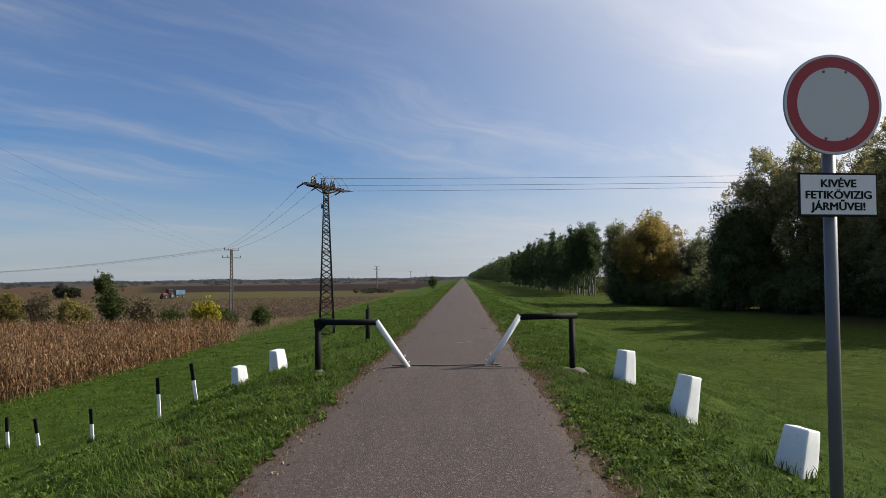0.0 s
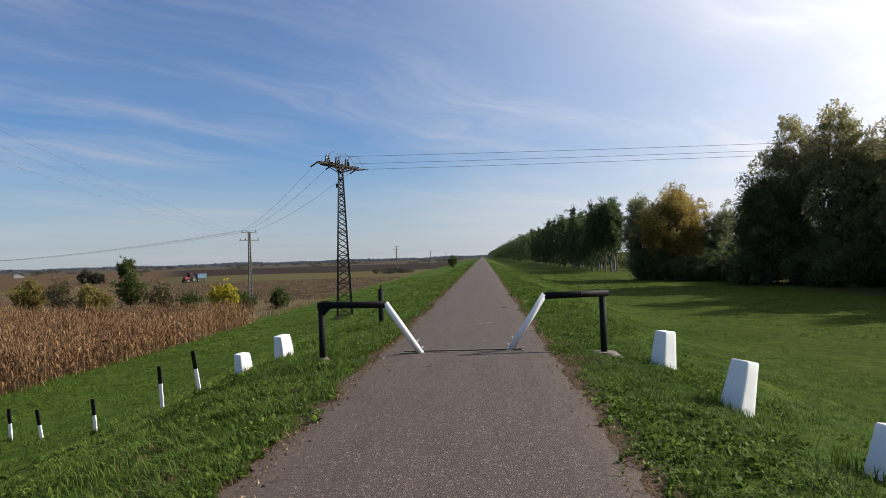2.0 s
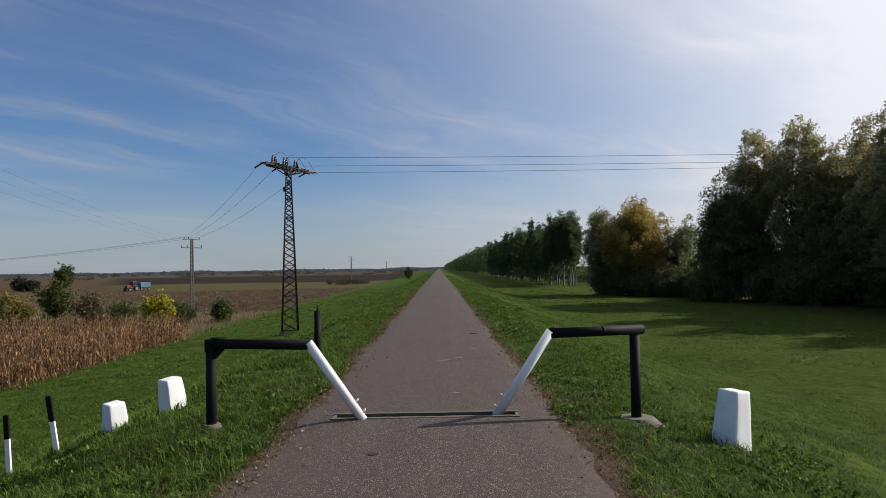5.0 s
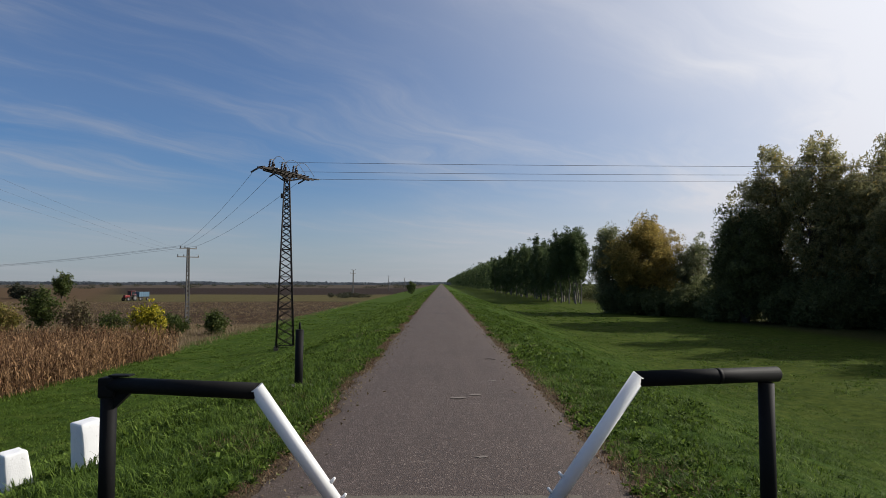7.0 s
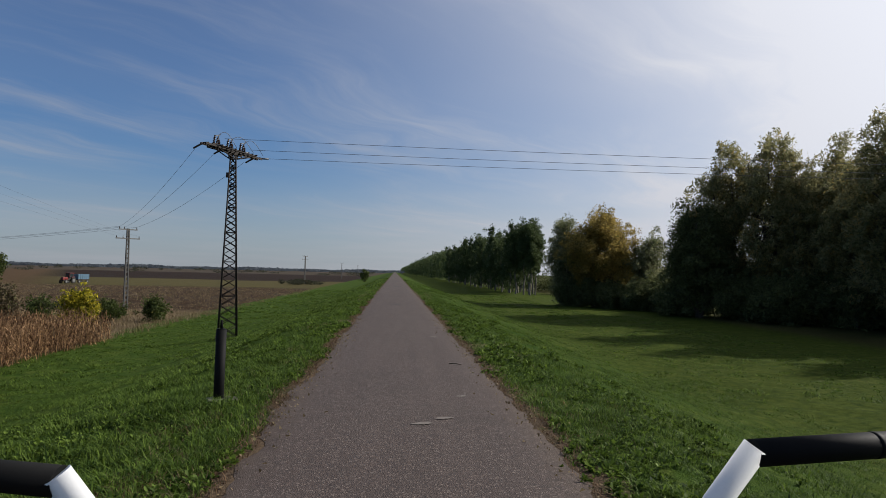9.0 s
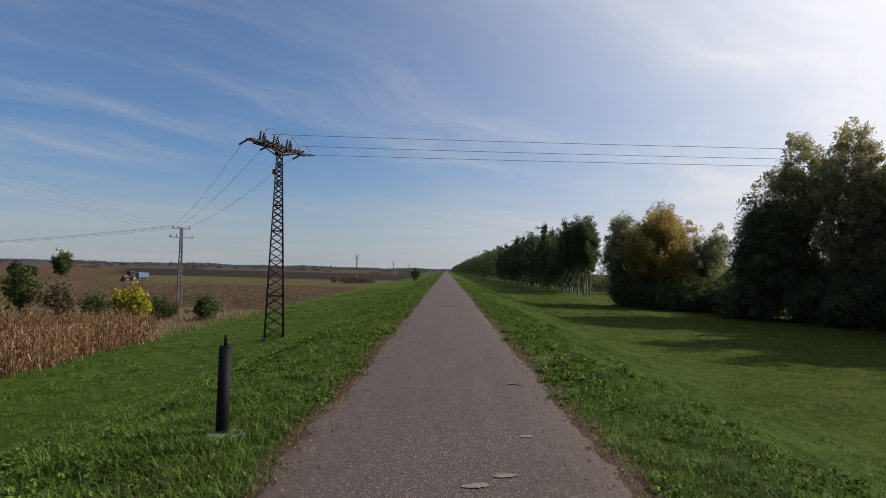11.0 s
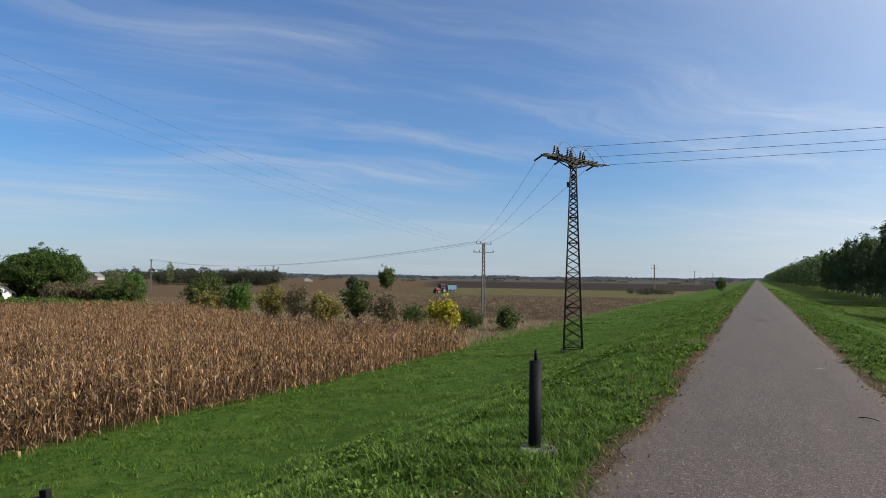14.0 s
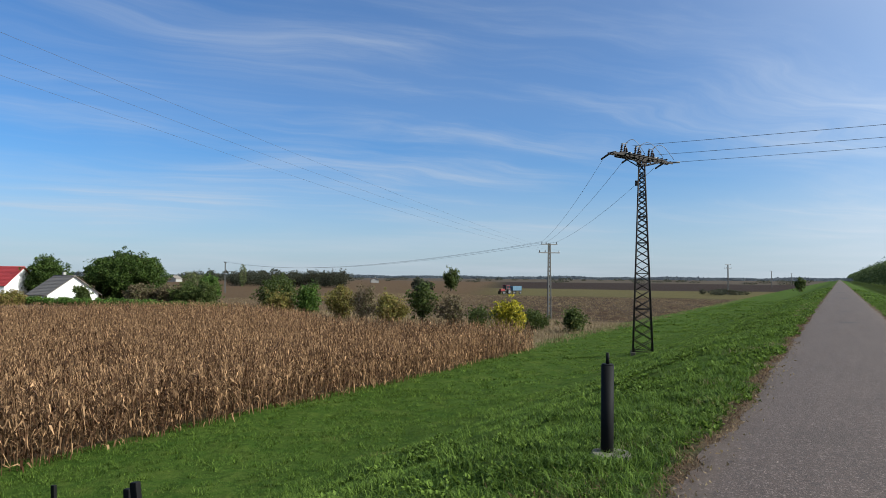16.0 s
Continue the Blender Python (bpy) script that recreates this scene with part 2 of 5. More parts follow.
GROUND, ASPHALT = ground_material(), asphalt_material()
BLACK = surface("black_paint", (0.004, 0.004, 0.004), (0.011, 0.011, 0.011), 9, 120, 0.65, 0.15, 0.002, spots=(0.014, 0.012, 0.011), spec=0.1)
WHITE = surface("white_paint", (0.66, 0.66, 0.64), (0.84, 0.84, 0.83), 7, 90, 0.5, 0.12, 0.002)
LIME = surface("whitewash", (0.68, 0.68, 0.67), (0.86, 0.86, 0.85), 9, 60, 0.85, 0.5, 0.006, spots=(0.6, 0.59, 0.56))
STEEL = surface("grey_painted_steel", (0.112, 0.116, 0.128), (0.158, 0.161, 0.173), 5, 90, 0.5, 0.1, 0.002, metal=0.3)
RUST = surface("rusted_lattice_steel", (0.006, 0.0045, 0.004), (0.025, 0.015, 0.01), 2.5, 40, 0.8, 0.3, 0.003, spots=(0.035, 0.0175, 0.009))
GALV = surface("weathered_metal", (0.1, 0.1, 0.1), (0.2, 0.2, 0.19), 4, 50, 0.55, 0.2, 0.003, metal=0.5)
CONCRETE = surface("grey_concrete", (0.195, 0.188, 0.173), (0.315, 0.3, 0.277), 4, 70, 0.9, 0.5, 0.008, spots=(0.15, 0.135, 0.112))
DIRTY_CONCRETE = surface("dirty_concrete", (0.078, 0.0683, 0.0536), (0.166, 0.146, 0.122), 8, 90, 0.95, 0.7, 0.01, spots=(0.0488, 0.0415, 0.0292))
DARKSTEEL = surface("dark_channel_steel", (0.012, 0.01, 0.009), (0.035, 0.028, 0.024), 12, 90, 0.7, 0.3, 0.004)
# concrete darkened all over to carry the shade of the poles' dark faces
POLE_CONCRETE = surface("shaded_weathered_pole_concrete", (0.0585, 0.0563, 0.0518), (0.108, 0.104, 0.0948), 3, 40, 0.9, 0.4, 0.008)
RIM = surface("mossy_rim", (0.0525, 0.0435, 0.0315), (0.128, 0.109, 0.0825), 9, 90, 0.95, 0.7, 0.01)
CERAMIC = surface("brown_ceramic", (0.02, 0.012, 0.01), (0.05, 0.03, 0.022), 10, 60, 0.25, 0.05, 0.001)
WIRE = surface("dull_wire", (0.05, 0.05, 0.055), (0.09, 0.09, 0.095), 5, 50, 0.5, 0.1, 0.001, metal=0.4)
SIGN_WHITE = surface("sign_white", (0.448, 0.448, 0.439), (0.537, 0.537, 0.527), 4, 60, 0.45, 0.05, 0.001)
PLATE_WHITE = surface("plate_white", (0.6, 0.6, 0.6), (0.7, 0.7, 0.7), 4, 60, 0.45, 0.05, 0.001)
SIGN_RED = surface("sign_red", (0.26, 0.004, 0.012), (0.33, 0.008, 0.018), 4, 60, 0.45, 0.05, 0.001)
SIGN_BLACK = surface("sign_black", (0.006, 0.006, 0.006), (0.011, 0.011, 0.011), 6, 60, 0.6, 0.05, 0.001, spec=0.15)
ALU = surface("sign_back_aluminium", (0.3, 0.3, 0.3), (0.42, 0.42, 0.42), 5, 60, 0.45, 0.05, 0.001, metal=0.7)
BARK = surface("bark", (0.035, 0.027, 0.02), (0.1, 0.08, 0.06), 3, 30, 0.95, 0.8, 0.03)
PALEBARK = surface("pale_bark", (0.09, 0.08, 0.065), (0.2, 0.18, 0.15), 3, 25, 0.95, 0.6, 0.02)
TILE_GREY = surface("grey_roof_tiles", (0.1, 0.086, 0.072), (0.19, 0.165, 0.14), 1.2, 14, 0.9, 0.6, 0.03)
ROOF_RED = surface("red_metal_roof", (0.18, 0.015, 0.015), (0.24, 0.027, 0.024), 1, 12, 0.55, 0.2, 0.01)
PLASTER = surface("white_plaster", (0.72, 0.71, 0.68), (0.83, 0.82, 0.8), 1.5, 30, 0.9, 0.3, 0.01)
TIMBER = surface("grey_timber", (0.1, 0.075, 0.055), (0.2, 0.16, 0.12), 4, 40, 0.85, 0.4, 0.006)
GLASS = surface("dark_window_glass", (0.015, 0.02, 0.025), (0.03, 0.035, 0.04), 2, 20, 0.1, 0.02, 0.001)
RED_PAINT = surface("red_tractor_paint", (0.13, 0.01, 0.009), (0.19, 0.0175, 0.015), 3, 30, 0.4, 0.1, 0.003)
BLUE_PAINT = surface("blue_trailer_paint", (0.0473, 0.105, 0.158), (0.084, 0.158, 0.22), 2, 25, 0.5, 0.1, 0.003)
RUBBER = surface("rubber", (0.012, 0.012, 0.012), (0.03, 0.028, 0.025), 6, 40, 0.85, 0.3, 0.005)

GRASS = leafy("grass_blades", (0.015, 0.038, 0.0055), (0.132, 0.202, 0.031), (0.2, 0.15, 0.062), 0.12, 0.36)
WEED = leafy("verge_weeds", (0.012, 0.03, 0.0045), (0.165, 0.24, 0.038), None, 0, 0.38)
DRYGRASS = leafy("dry_grass", (0.115, 0.0792, 0.0432), (0.302, 0.238, 0.137), (0.072, 0.0936, 0.0216), 0.2, 0.25)
WITHERED = leafy("withered_runners", (0.06, 0.034, 0.018), (0.2, 0.125, 0.07), (0.07, 0.09, 0.02), 0.1, 0.25)
CORN = leafy("dry_maize", (0.075, 0.04, 0.02), (0.44, 0.272, 0.14), (0.06, 0.03, 0.014), 0.4, 0.25)
WILLOW = leafy("willow_leaves", (0.13, 0.138, 0.06), (0.38, 0.345, 0.165), (0.42, 0.3, 0.1), 0.22, 0.55)
DARKLEAF = leafy("dark_leaves", (0.05, 0.064, 0.024), (0.17, 0.185, 0.075), None, 0, 0.4)
GOLD = leafy("autumn_willow_leaves", (0.19, 0.15, 0.044), (0.45, 0.33, 0.095), (0.11, 0.115, 0.04), 0.25, 0.55)
SILVER = leafy("silver_leaves", (0.1, 0.12, 0.06), (0.28, 0.28, 0.15), (0.24, 0.18, 0.07), 0.15, 0.55)
POPLAR = leafy("poplar_leaves", (0.032, 0.054, 0.02), (0.12, 0.152, 0.06), None, 0, 0.4)
BUSHGREEN = leafy("bush_leaves", (0.028, 0.044, 0.012), (0.096, 0.12, 0.032), (0.16, 0.128, 0.032), 0.14, 0.35)
OLIVE = leafy("olive_bush_leaves", (0.088, 0.088, 0.024), (0.24, 0.2, 0.052), (0.224, 0.152, 0.064), 0.3, 0.4)
YELLOW = leafy("yellow_leaves", (0.16, 0.16, 0.016), (0.48, 0.4, 0.032), (0.064, 0.08, 0.016), 0.3, 0.35)
TWIGGY = leafy("sparse_brown_leaves", (0.064, 0.0496, 0.0304), (0.16, 0.124, 0.068), (0.072, 0.08, 0.024), 0.3, 0.25)
WALNUT = leafy("walnut_leaves", (0.0204, 0.0408, 0.00816), (0.068, 0.102, 0.0204), (0.109, 0.0952, 0.0238), 0.12, 0.25)
HEDGE = leafy("hedge_leaves", (0.036, 0.068, 0.0144), (0.096, 0.16, 0.028), (0.16, 0.152, 0.032), 0.15, 0.3)
# distance haze is put into this blue-grey leaf colour
FARWOOD = leafy("hazed_far_woods", (0.085, 0.1, 0.115), (0.1, 0.115, 0.13), None, 0, 0.5)
FARGREEN = leafy("far_hedges", (0.0319, 0.0382, 0.0255), (0.0638, 0.0638, 0.0382), (0.0829, 0.0542, 0.0287), 0.2, 0.45)


# ---- mesh helpers ----
def mesh_of(name, verts, faces, mat, smooth=False):
    me = bpy.data.meshes.new(name)
    me.from_pydata([tuple(v) for v in verts], [], faces)
    me.materials.append(mat)
    if smooth:
        me.polygons.foreach_set("use_smooth", [True] * len(me.polygons))
    me.update()
    return me


def mesh_np(name, verts, faces, mat):
    """faces: an n x k array, all with k corners."""
    faces = np.asarray(faces, np.int32)
    n, k = faces.shape
    me = bpy.data.meshes.new(name)
    me.vertices.add(len(verts))
    me.vertices.foreach_set("co", np.asarray(verts, np.float32).ravel())
    me.loops.add(n * k)
    me.loops.foreach_set("vertex_index", faces.ravel())
    me.polygons.add(n)
    me.polygons.foreach_set("loop_start", np.arange(0, n * k, k, dtype=np.int32))
    me.update(calc_edges=True)
    me.materials.append(mat)
    return me


def under(ob, parent):
    if parent is not None:
        ob.parent = parent
    return ob


def part(name, bm, mat, parent, label=""):
    """Links a bmesh as one mesh object under a thing or a part."""
    me = bpy.data.meshes.new(name)
    bm.normal_update()
    bm.to_mesh(me)
    bm.free()
    me.materials.append(mat)
    ob = under(new(name, me), parent)
    return tagged(ob, label) if label else ob


def part_me(name, me, parent, label=""):
    ob = under(new(name, me), parent)
    return tagged(ob, label) if label else ob


def thing(name, m, label, category, group="", kind=""):
    ob = new(name)
    ob.matrix_basis = m
    return tagged(ob, label, category, group, kind)


def add_box(bm, size, m, bev=0.0):
    made = bmesh.ops.create_cube(bm, size=1.0, matrix=m @ Matrix.Diagonal((*size, 1)))
    if bev:
        vs = set(made["verts"])
        edges = [e for e in bm.edges if e.verts[0] in vs and e.verts[1] in vs]
        bmesh.ops.bevel(bm, geom=edges, offset=bev, segments=2, affect="EDGES", profile=0.6)
    return bm


def box(size, m=Matrix(), bev=0.0):
    return add_box(bmesh.new(), size, m, bev)


def add_rod(bm, a, b, r0, r1=None, seg=12, caps=True):
    a, b = Vector(a), Vector(b)
    m = Matrix.Translation((a + b) / 2) @ (b - a).to_track_quat("Z", "Y").to_matrix().to_4x4()
    made = bmesh.ops.create_cone(bm, cap_ends=caps, segments=seg, radius1=r0, radius2=r0 if r1 is None else r1, depth=(b - a).length, matrix=m)
    for v in made["verts"]:
        for f in v.link_faces:
            f.smooth = len(f.verts) == 4
    return bm


def rod(a, b, r0, r1=None, seg=12):
    return add_rod(bmesh.new(), a, b, r0, r1, seg)


def tube_mesh(name, lines, mat, seg=5):
    """One mesh of tapered tubes; lines: (points, first radius, last radius)."""
    verts, faces = [], []
    full = seg
    for pts, r0, r1 in lines:
        seg = full if r0 > 0.07 or len(lines) < 4 else 3
        pts = [Vector(p) for p in pts]
        base, n = len(verts), len(pts)
        for i, p in enumerate(pts):
            d = (pts[min(i + 1, n - 1)] - pts[max(i - 1, 0)]).normalized()
            u = d.cross(Vector((0.37, 0.91, 0.17))).normalized()
            w = d.cross(u)
            r = r0 + (r1 - r0) * i / (n - 1)
            for k in range(seg):
                a = 2 * math.pi * k / seg
                verts.append(p + (u * math.cos(a) + w * math.sin(a)) * r)
        for i in range(n - 1):
            for k in range(seg):
                q = base + i * seg
                faces.append((q + k, q + (k + 1) % seg, q + seg + (k + 1) % seg, q + seg + k))
        faces.append(tuple(base + (n - 1) * seg + k for k in range(seg)))
    return mesh_of(name, verts, faces, mat, True)


# ---- ground ----
PX = [-6000, -60, -17, -13, -11.2, -10.0, -8.6, -7.2, -6.0, -5.0, -4.0, -3.2, -2.5, -1.9, -1.4, 1.4, 1.9, 2.6, 3.3, 4.2, 6.0, 8.0, 9.6, 11, 13.5, 20, 60, 6000]
PZ = [-3.25, -3.25, -3.2, -3.1, -2.97, -2.72, -2.25, -1.72, -1.27, -0.82, -0.44, -0.24, -0.13, -0.05, 0.0, 0.0, -0.03, -0.1, -0.27, -0.57, -1.16, -1.84, -2.32, -2.55, -2.66, -2.7, -2.7, -2.8]


def gz(x, y):
    """The height of the ground, without the road's bed."""
    x, y = np.asarray(x, float), np.asarray(y, float)
    z = sum(np.interp(x + d, PX, PZ) for d in (-0.6, -0.2, 0.2, 0.6)) / 4
    off = np.clip((np.abs(x) - 1.5) / 2, 0, 1)
    wave = 0.05 * np.sin(0.31 * y + 0.7 * x) + 0.035 * np.sin(1.1 * y - 0.9 * x) + 0.02 * np.sin(2.7 * x + 2.1 * y + 1.0)
    near = np.clip(1.2 - np.abs(x) / 40, 0.1, 1)
    lump = 0.034 * np.sin(2.9 * x + 1.7 * y) * np.sin(1.3 * x - 2.3 * y + 1) + 0.024 * np.sin(5.6 * x - 3.1 * y) * np.sin(3.7 * y + 2.2 * x)
    lump = lump * np.clip((np.abs(x) - 1.6) / 0.5, 0, 1) * np.clip(1.6 - np.abs(x) / 9, 0.15, 1)
    return z + (off * wave + lump) * near


def gh(x, y):
    return float(gz(x, y))


def spread(lo, hi, fine_lo, fine_hi, d, grow=1.22):
    mid = list(np.arange(fine_lo, fine_hi + 1e-6, d))
    up, s = [], d
    while (up[-1] if up else fine_hi) < hi:
        s *= grow
        up.append(min((up[-1] if up else fine_hi) + s, hi))
    down, s = [], d
    while (down[-1] if down else fine_lo) > lo:
        s *= grow
        down.append(max((down[-1] if down else fine_lo) - s, lo))
    return np.array(down[::-1] + mid + up)


def build_ground():
    xs, ys = spread(-4000, 4000, -19, 17, 0.17), spread(-400, 4500, -6, 50, 0.24)
    gx, gy = np.meshgrid(xs, ys)
    z = gz(gx, gy)
    z = np.where(np.abs(gx) < 1.2, -0.3, z)
    verts = np.stack([gx, gy, z], -1).reshape(-1, 3)
    nx, ny = len(xs), len(ys)
    i = (np.arange(ny - 1)[:, None] * nx + np.arange(nx - 1)).ravel()
    me = mesh_np("ground", verts, np.stack([i, i + 1, i + nx + 1, i + nx], 1), GROUND)
    me.polygons.foreach_set("use_smooth", [True] * len(me.polygons))
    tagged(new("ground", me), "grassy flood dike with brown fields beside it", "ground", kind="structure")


SLOT = (-1.1, 0.96, 9.86, 10.04)


def build_road():
    ys = np.concatenate([np.arange(-60, 9.8, 0.11), [SLOT[2], SLOT[3]], np.arange(10.1, 60, 0.11), np.arange(60, 200, 1.0), np.geomspace(200, 2600, 60)])
    cols = [None, -1.22, SLOT[0], -0.5, 0.0, 0.5, SLOT[1], 1.22, None]
    verts, faces = [], []
    for y in ys:
        wide = 0.12 * min(1.0, max(0.0, (11.5 - y) / 3))
        lx = -1.43 - wide + 0.16 * noise.noise((y * 0.7, 3.1, 0)) + 0.13 * noise.noise((y * 2.3, 7.7, 0)) + 0.05 * noise.noise((y * 7.0, 1.7, 0))
        rx = 1.42 + 0.12 * noise.noise((y * 0.6, 13.1, 0)) + 0.1 * noise.noise((y * 2.6, 17.7, 0)) + 0.04 * noise.noise((y * 7.0, 5.7, 0))
        for x in cols:
            x = lx if x is None and len(verts) % 9 == 0 else rx if x is None else x
            edge = 0.012 if abs(x) < 1.23 else -0.008
            verts.append((x, y, edge + 0.02 * (1 - (x / 1.4) ** 2) - 0.008 + 0.004 * noise.noise((x * 1.3, y * 0.6, 2))))
    for j in range(len(ys) - 1):
        for k in range(8):
            if abs(ys[j] - SLOT[2]) < 1e-6 and 2 <= k < 6:
                continue
            q = j * 9 + k
            faces.append((q, q + 1, q + 10, q + 9))
    tagged(new("road", mesh_of("road", verts, faces, ASPHALT, True)), "narrow worn asphalt road along the dike crown", "road", kind="structure")


build_ground()
build_road()


# ---- road barrier, bollards, sign ----
def build_slot():
    x0, x1, y0, y1 = SLOT
    slot = thing("drainage_channel", pose((x0 + x1) / 2, (y0 + y1) / 2, 0), "dark steel channel in a concrete rim across the asphalt", "channel")
    w, d = x1 - x0, y1 - y0
    part("channel_bottom", box((w, d, 0.02), pose(0, 0, -0.15)), DARKSTEEL, slot)
    for s in (-1, 1):
        part("channel_wall", box((w, 0.02, 0.15), pose(0, s * (d / 2 - 0.01), -0.077)), DARKSTEEL, slot)
        bm = bmesh.new()
        n = 22
        for i in range(n):
            rw = 0.055 + 0.02 * random.random()
            add_box(bm, (w / n + 0.004, rw, 0.05), pose(-w / 2 + (i + 0.5) * w / n, s * (d / 2 + rw / 2 - 0.006), 0.0 + 0.004 * random.random()))
        part("rim", bm, RIM, slot, "cracked concrete rim")
        part("channel_end", box((0.03, d, 0.16), pose(s * (w / 2 - 0.015), 0, -0.06)), GALV, slot)
    part("rail", box((w - 0.1, 0.03, 0.03), pose(0, 0.03, -0.05)), DARKSTEEL, slot)


def build_barrier(side, post, end, bend, foot, label):
    z0 = gh(post[0], post[1])
    b = thing("road_barrier", pose(post[0], post[1], z0), label, "barrier", "pair of road barriers")
    inv = Matrix.Translation((-post[0], -post[1], -z0))
    P = lambda p: inv @ Vector(p)
    r = 0.056
    top = end[2]
    part("post", rod((0, 0, -0.3), (0, 0, top - z0 - (r if side > 0 else 0)), r, seg=20), BLACK, b)
    bar = part("bar", rod(P(end), P(bend), r, seg=20), BLACK, b)
    if side > 0:
        d = (P(end) - P(bend)).normalized()
        part("end_cap", rod(P(end), P(end) + d * 0.012, r * 0.94, r * 0.8, seg=20), BLACK, bar)
        part("weld_collar", rod(P(end).lerp(P(bend), 0.42), P(end).lerp(P(bend), 0.45), r * 1.03, seg=20), BLACK, bar)
    else:
        me = bmesh.new()
        c = P(end)
        add_box(me, (0.15, 0.1, 0.012), Matrix.Translation(c + Vector((0.09, 0, r + 0.012))), 0.003)
        part("top_plate", me, BLACK, b)
        bm = bmesh.new()
        for sy in (-1, 1):
            vs = [bm.verts.new(c + Vector(q)) for q in ((0.03, sy * 0.03, 0), (0.19, sy * 0.03, -0.03), (0.03, sy * 0.03, -0.19))]
            bm.faces.new(vs)
        bm.verts.ensure_lookup_table()
        for i in range(3):
            j = (i + 1) % 3
            bm.faces.new((bm.verts[i], bm.verts[j], bm.verts[3 + j], bm.verts[3 + i]))
        bmesh.ops.recalc_face_normals(bm, faces=bm.faces)
        part("gusset", bm, BLACK, b)
        part("corner_sleeve", box((0.118, 0.12, 0.15), Matrix.Translation(c + Vector((0, 0, -0.018))), 0.02), BLACK, b)
    a, f = P(bend), P(foot)
    arm = part("white_arm", rod(a + (a - f).normalized() * 0.03, f, r * 0.92, seg=20), WHITE, b, "white painted slanting tube")
    ax = (f - a).normalized()
    side_v = ax.cross(Vector((0, 1, 0))).normalized()
    if side_v.z < 0:
        side_v = -side_v
    for k in (0.1, 0.24):
        p = f - ax * k + side_v * (r - 0.01)
        part("locking_lug", rod(p, p + side_v * 0.035 + Vector((0, 0, 0.02)), 0.013, 0.009, 8), WHITE, arm)
    pad = bmesh.new()
    bmesh.ops.create_cone(pad, cap_ends=True, segments=18, radius1=0.3 if side > 0 else 0.16, radius2=0.2 if side > 0 else 0.1, depth=0.1, matrix=pose(0, 0, 0.0))
    for v in pad.verts:
        v.co.x += 0.05 * noise.noise(v.co * 4 + Vector((side, 0, 0)))
        v.co.y = v.co.y * 0.8 + 0.05 * noise.noise(v.co * 5)
    part("concrete_footing", pad, DIRTY_CONCRETE, b, "crumbled concrete footing in the grass")


build_slot()
build_barrier(-1, (-2.47, 10.0), (-2.47, 10.0, 0.845), (-1.3, 9.66, 0.855), (-0.74, 9.84, -0.02), "black and white steel tube barrier with gusseted corner")
build_barrier(1, (2.3, 10.02), (2.4, 10.06, 0.92), (1.31, 9.84, 0.915), (0.71, 9.97, -0.02), "black and white steel tube barrier on a concrete footing")


def build_pipe():
    x, y = -2.4, 16.15
    z = -0.15
    b = thing("pipe_bollard", pose(x, y, z, 0, 0.6, 0), "black painted pipe bollard with a pin on top", "bollard")
    part("pipe", rod((0, 0, -0.3), (0, 0, 0.96), 0.066, seg=28), BLACK, b)
    part("cap", rod((0, 0, 0.96), (0, 0, 0.972), 0.062, 0.056, 28), BLACK, b)
    part("pin", rod((0, 0, 0.972), (0, 0, 1.085), 0.019, 0.016, 10), BLACK, b)
    part("collar", rod((0, 0, 0.0), (0, 0, 0.05), 0.08, 0.072, 24), BLACK, b)
    bm = bmesh.new()
    bmesh.ops.create_cone(bm, cap_ends=True, segments=26, radius1=0.24, radius2=0.2, depth=0.14, matrix=pose(0.05, -0.03, 0.0))
    for v in bm.verts:
        v.co += Vector((0.02 * noise.noise(v.co * 7), 0.02 * noise.noise(v.co * 6 + Vector((3, 0, 0))), 0.01 * noise.noise(v.co * 9)))
    part("concrete_ring", bm, DIRTY_CONCRETE, b, "round concrete foot")


build_pipe()


def build_stone(x, y, top, turn, tilt, lean, h=0.62, wide=1.0):
    b = thing("boundary_stone", pose(x, y, top - h, tilt, lean, 0) @ pose(0, 0, 0, 0, 0, turn), "whitewashed tapered concrete marker stone in the grass", "marker stone", "white marker stones")
    bm = bmesh.new()
    bmesh.ops.create_cube(bm, size=1.0, matrix=pose(0, 0, h / 2) @ Matrix.Diagonal((0.31 * wide, 0.31 * wide, h, 1)))
    bmesh.ops.bevel(bm, geom=bm.edges[:], offset=0.022, segments=2, affect="EDGES", profile=0.6)
    bmesh.ops.subdivide_edges(bm, edges=[e for e in bm.edges if e.calc_length() > 0.1], cuts=4, use_grid_fill=True)
    for v in bm.verts:
        k = 1.0 - 0.26 * max(0.0, v.co.z) / h
        v.co.x *= k
        v.co.y *= k
        n = noise.noise_vector(v.co * 9 + Vector((x, y, 0)))
        v.co += n * 0.006
    for f in bm.faces:
        f.smooth = True
    part("stone_body", bm, LIME, b)


build_stone(-4.88, 12.85, -0.32, 52, 6.7, -3, 0.62, 1.05)
build_stone(-3.92, 12.65, 0.07, 54, 6.5, -4.7, 0.62, 1.08)
build_stone(3.11, 9.45, 0.33, 33, -2, 6, 0.62, 0.98)
build_stone(3.31, 6.95, 0.255, 36, -3, 13, 0.66, 1.0)
build_stone(3.66, 4.55, 0.06, 36, -3, 13, 0.68, 1.12)


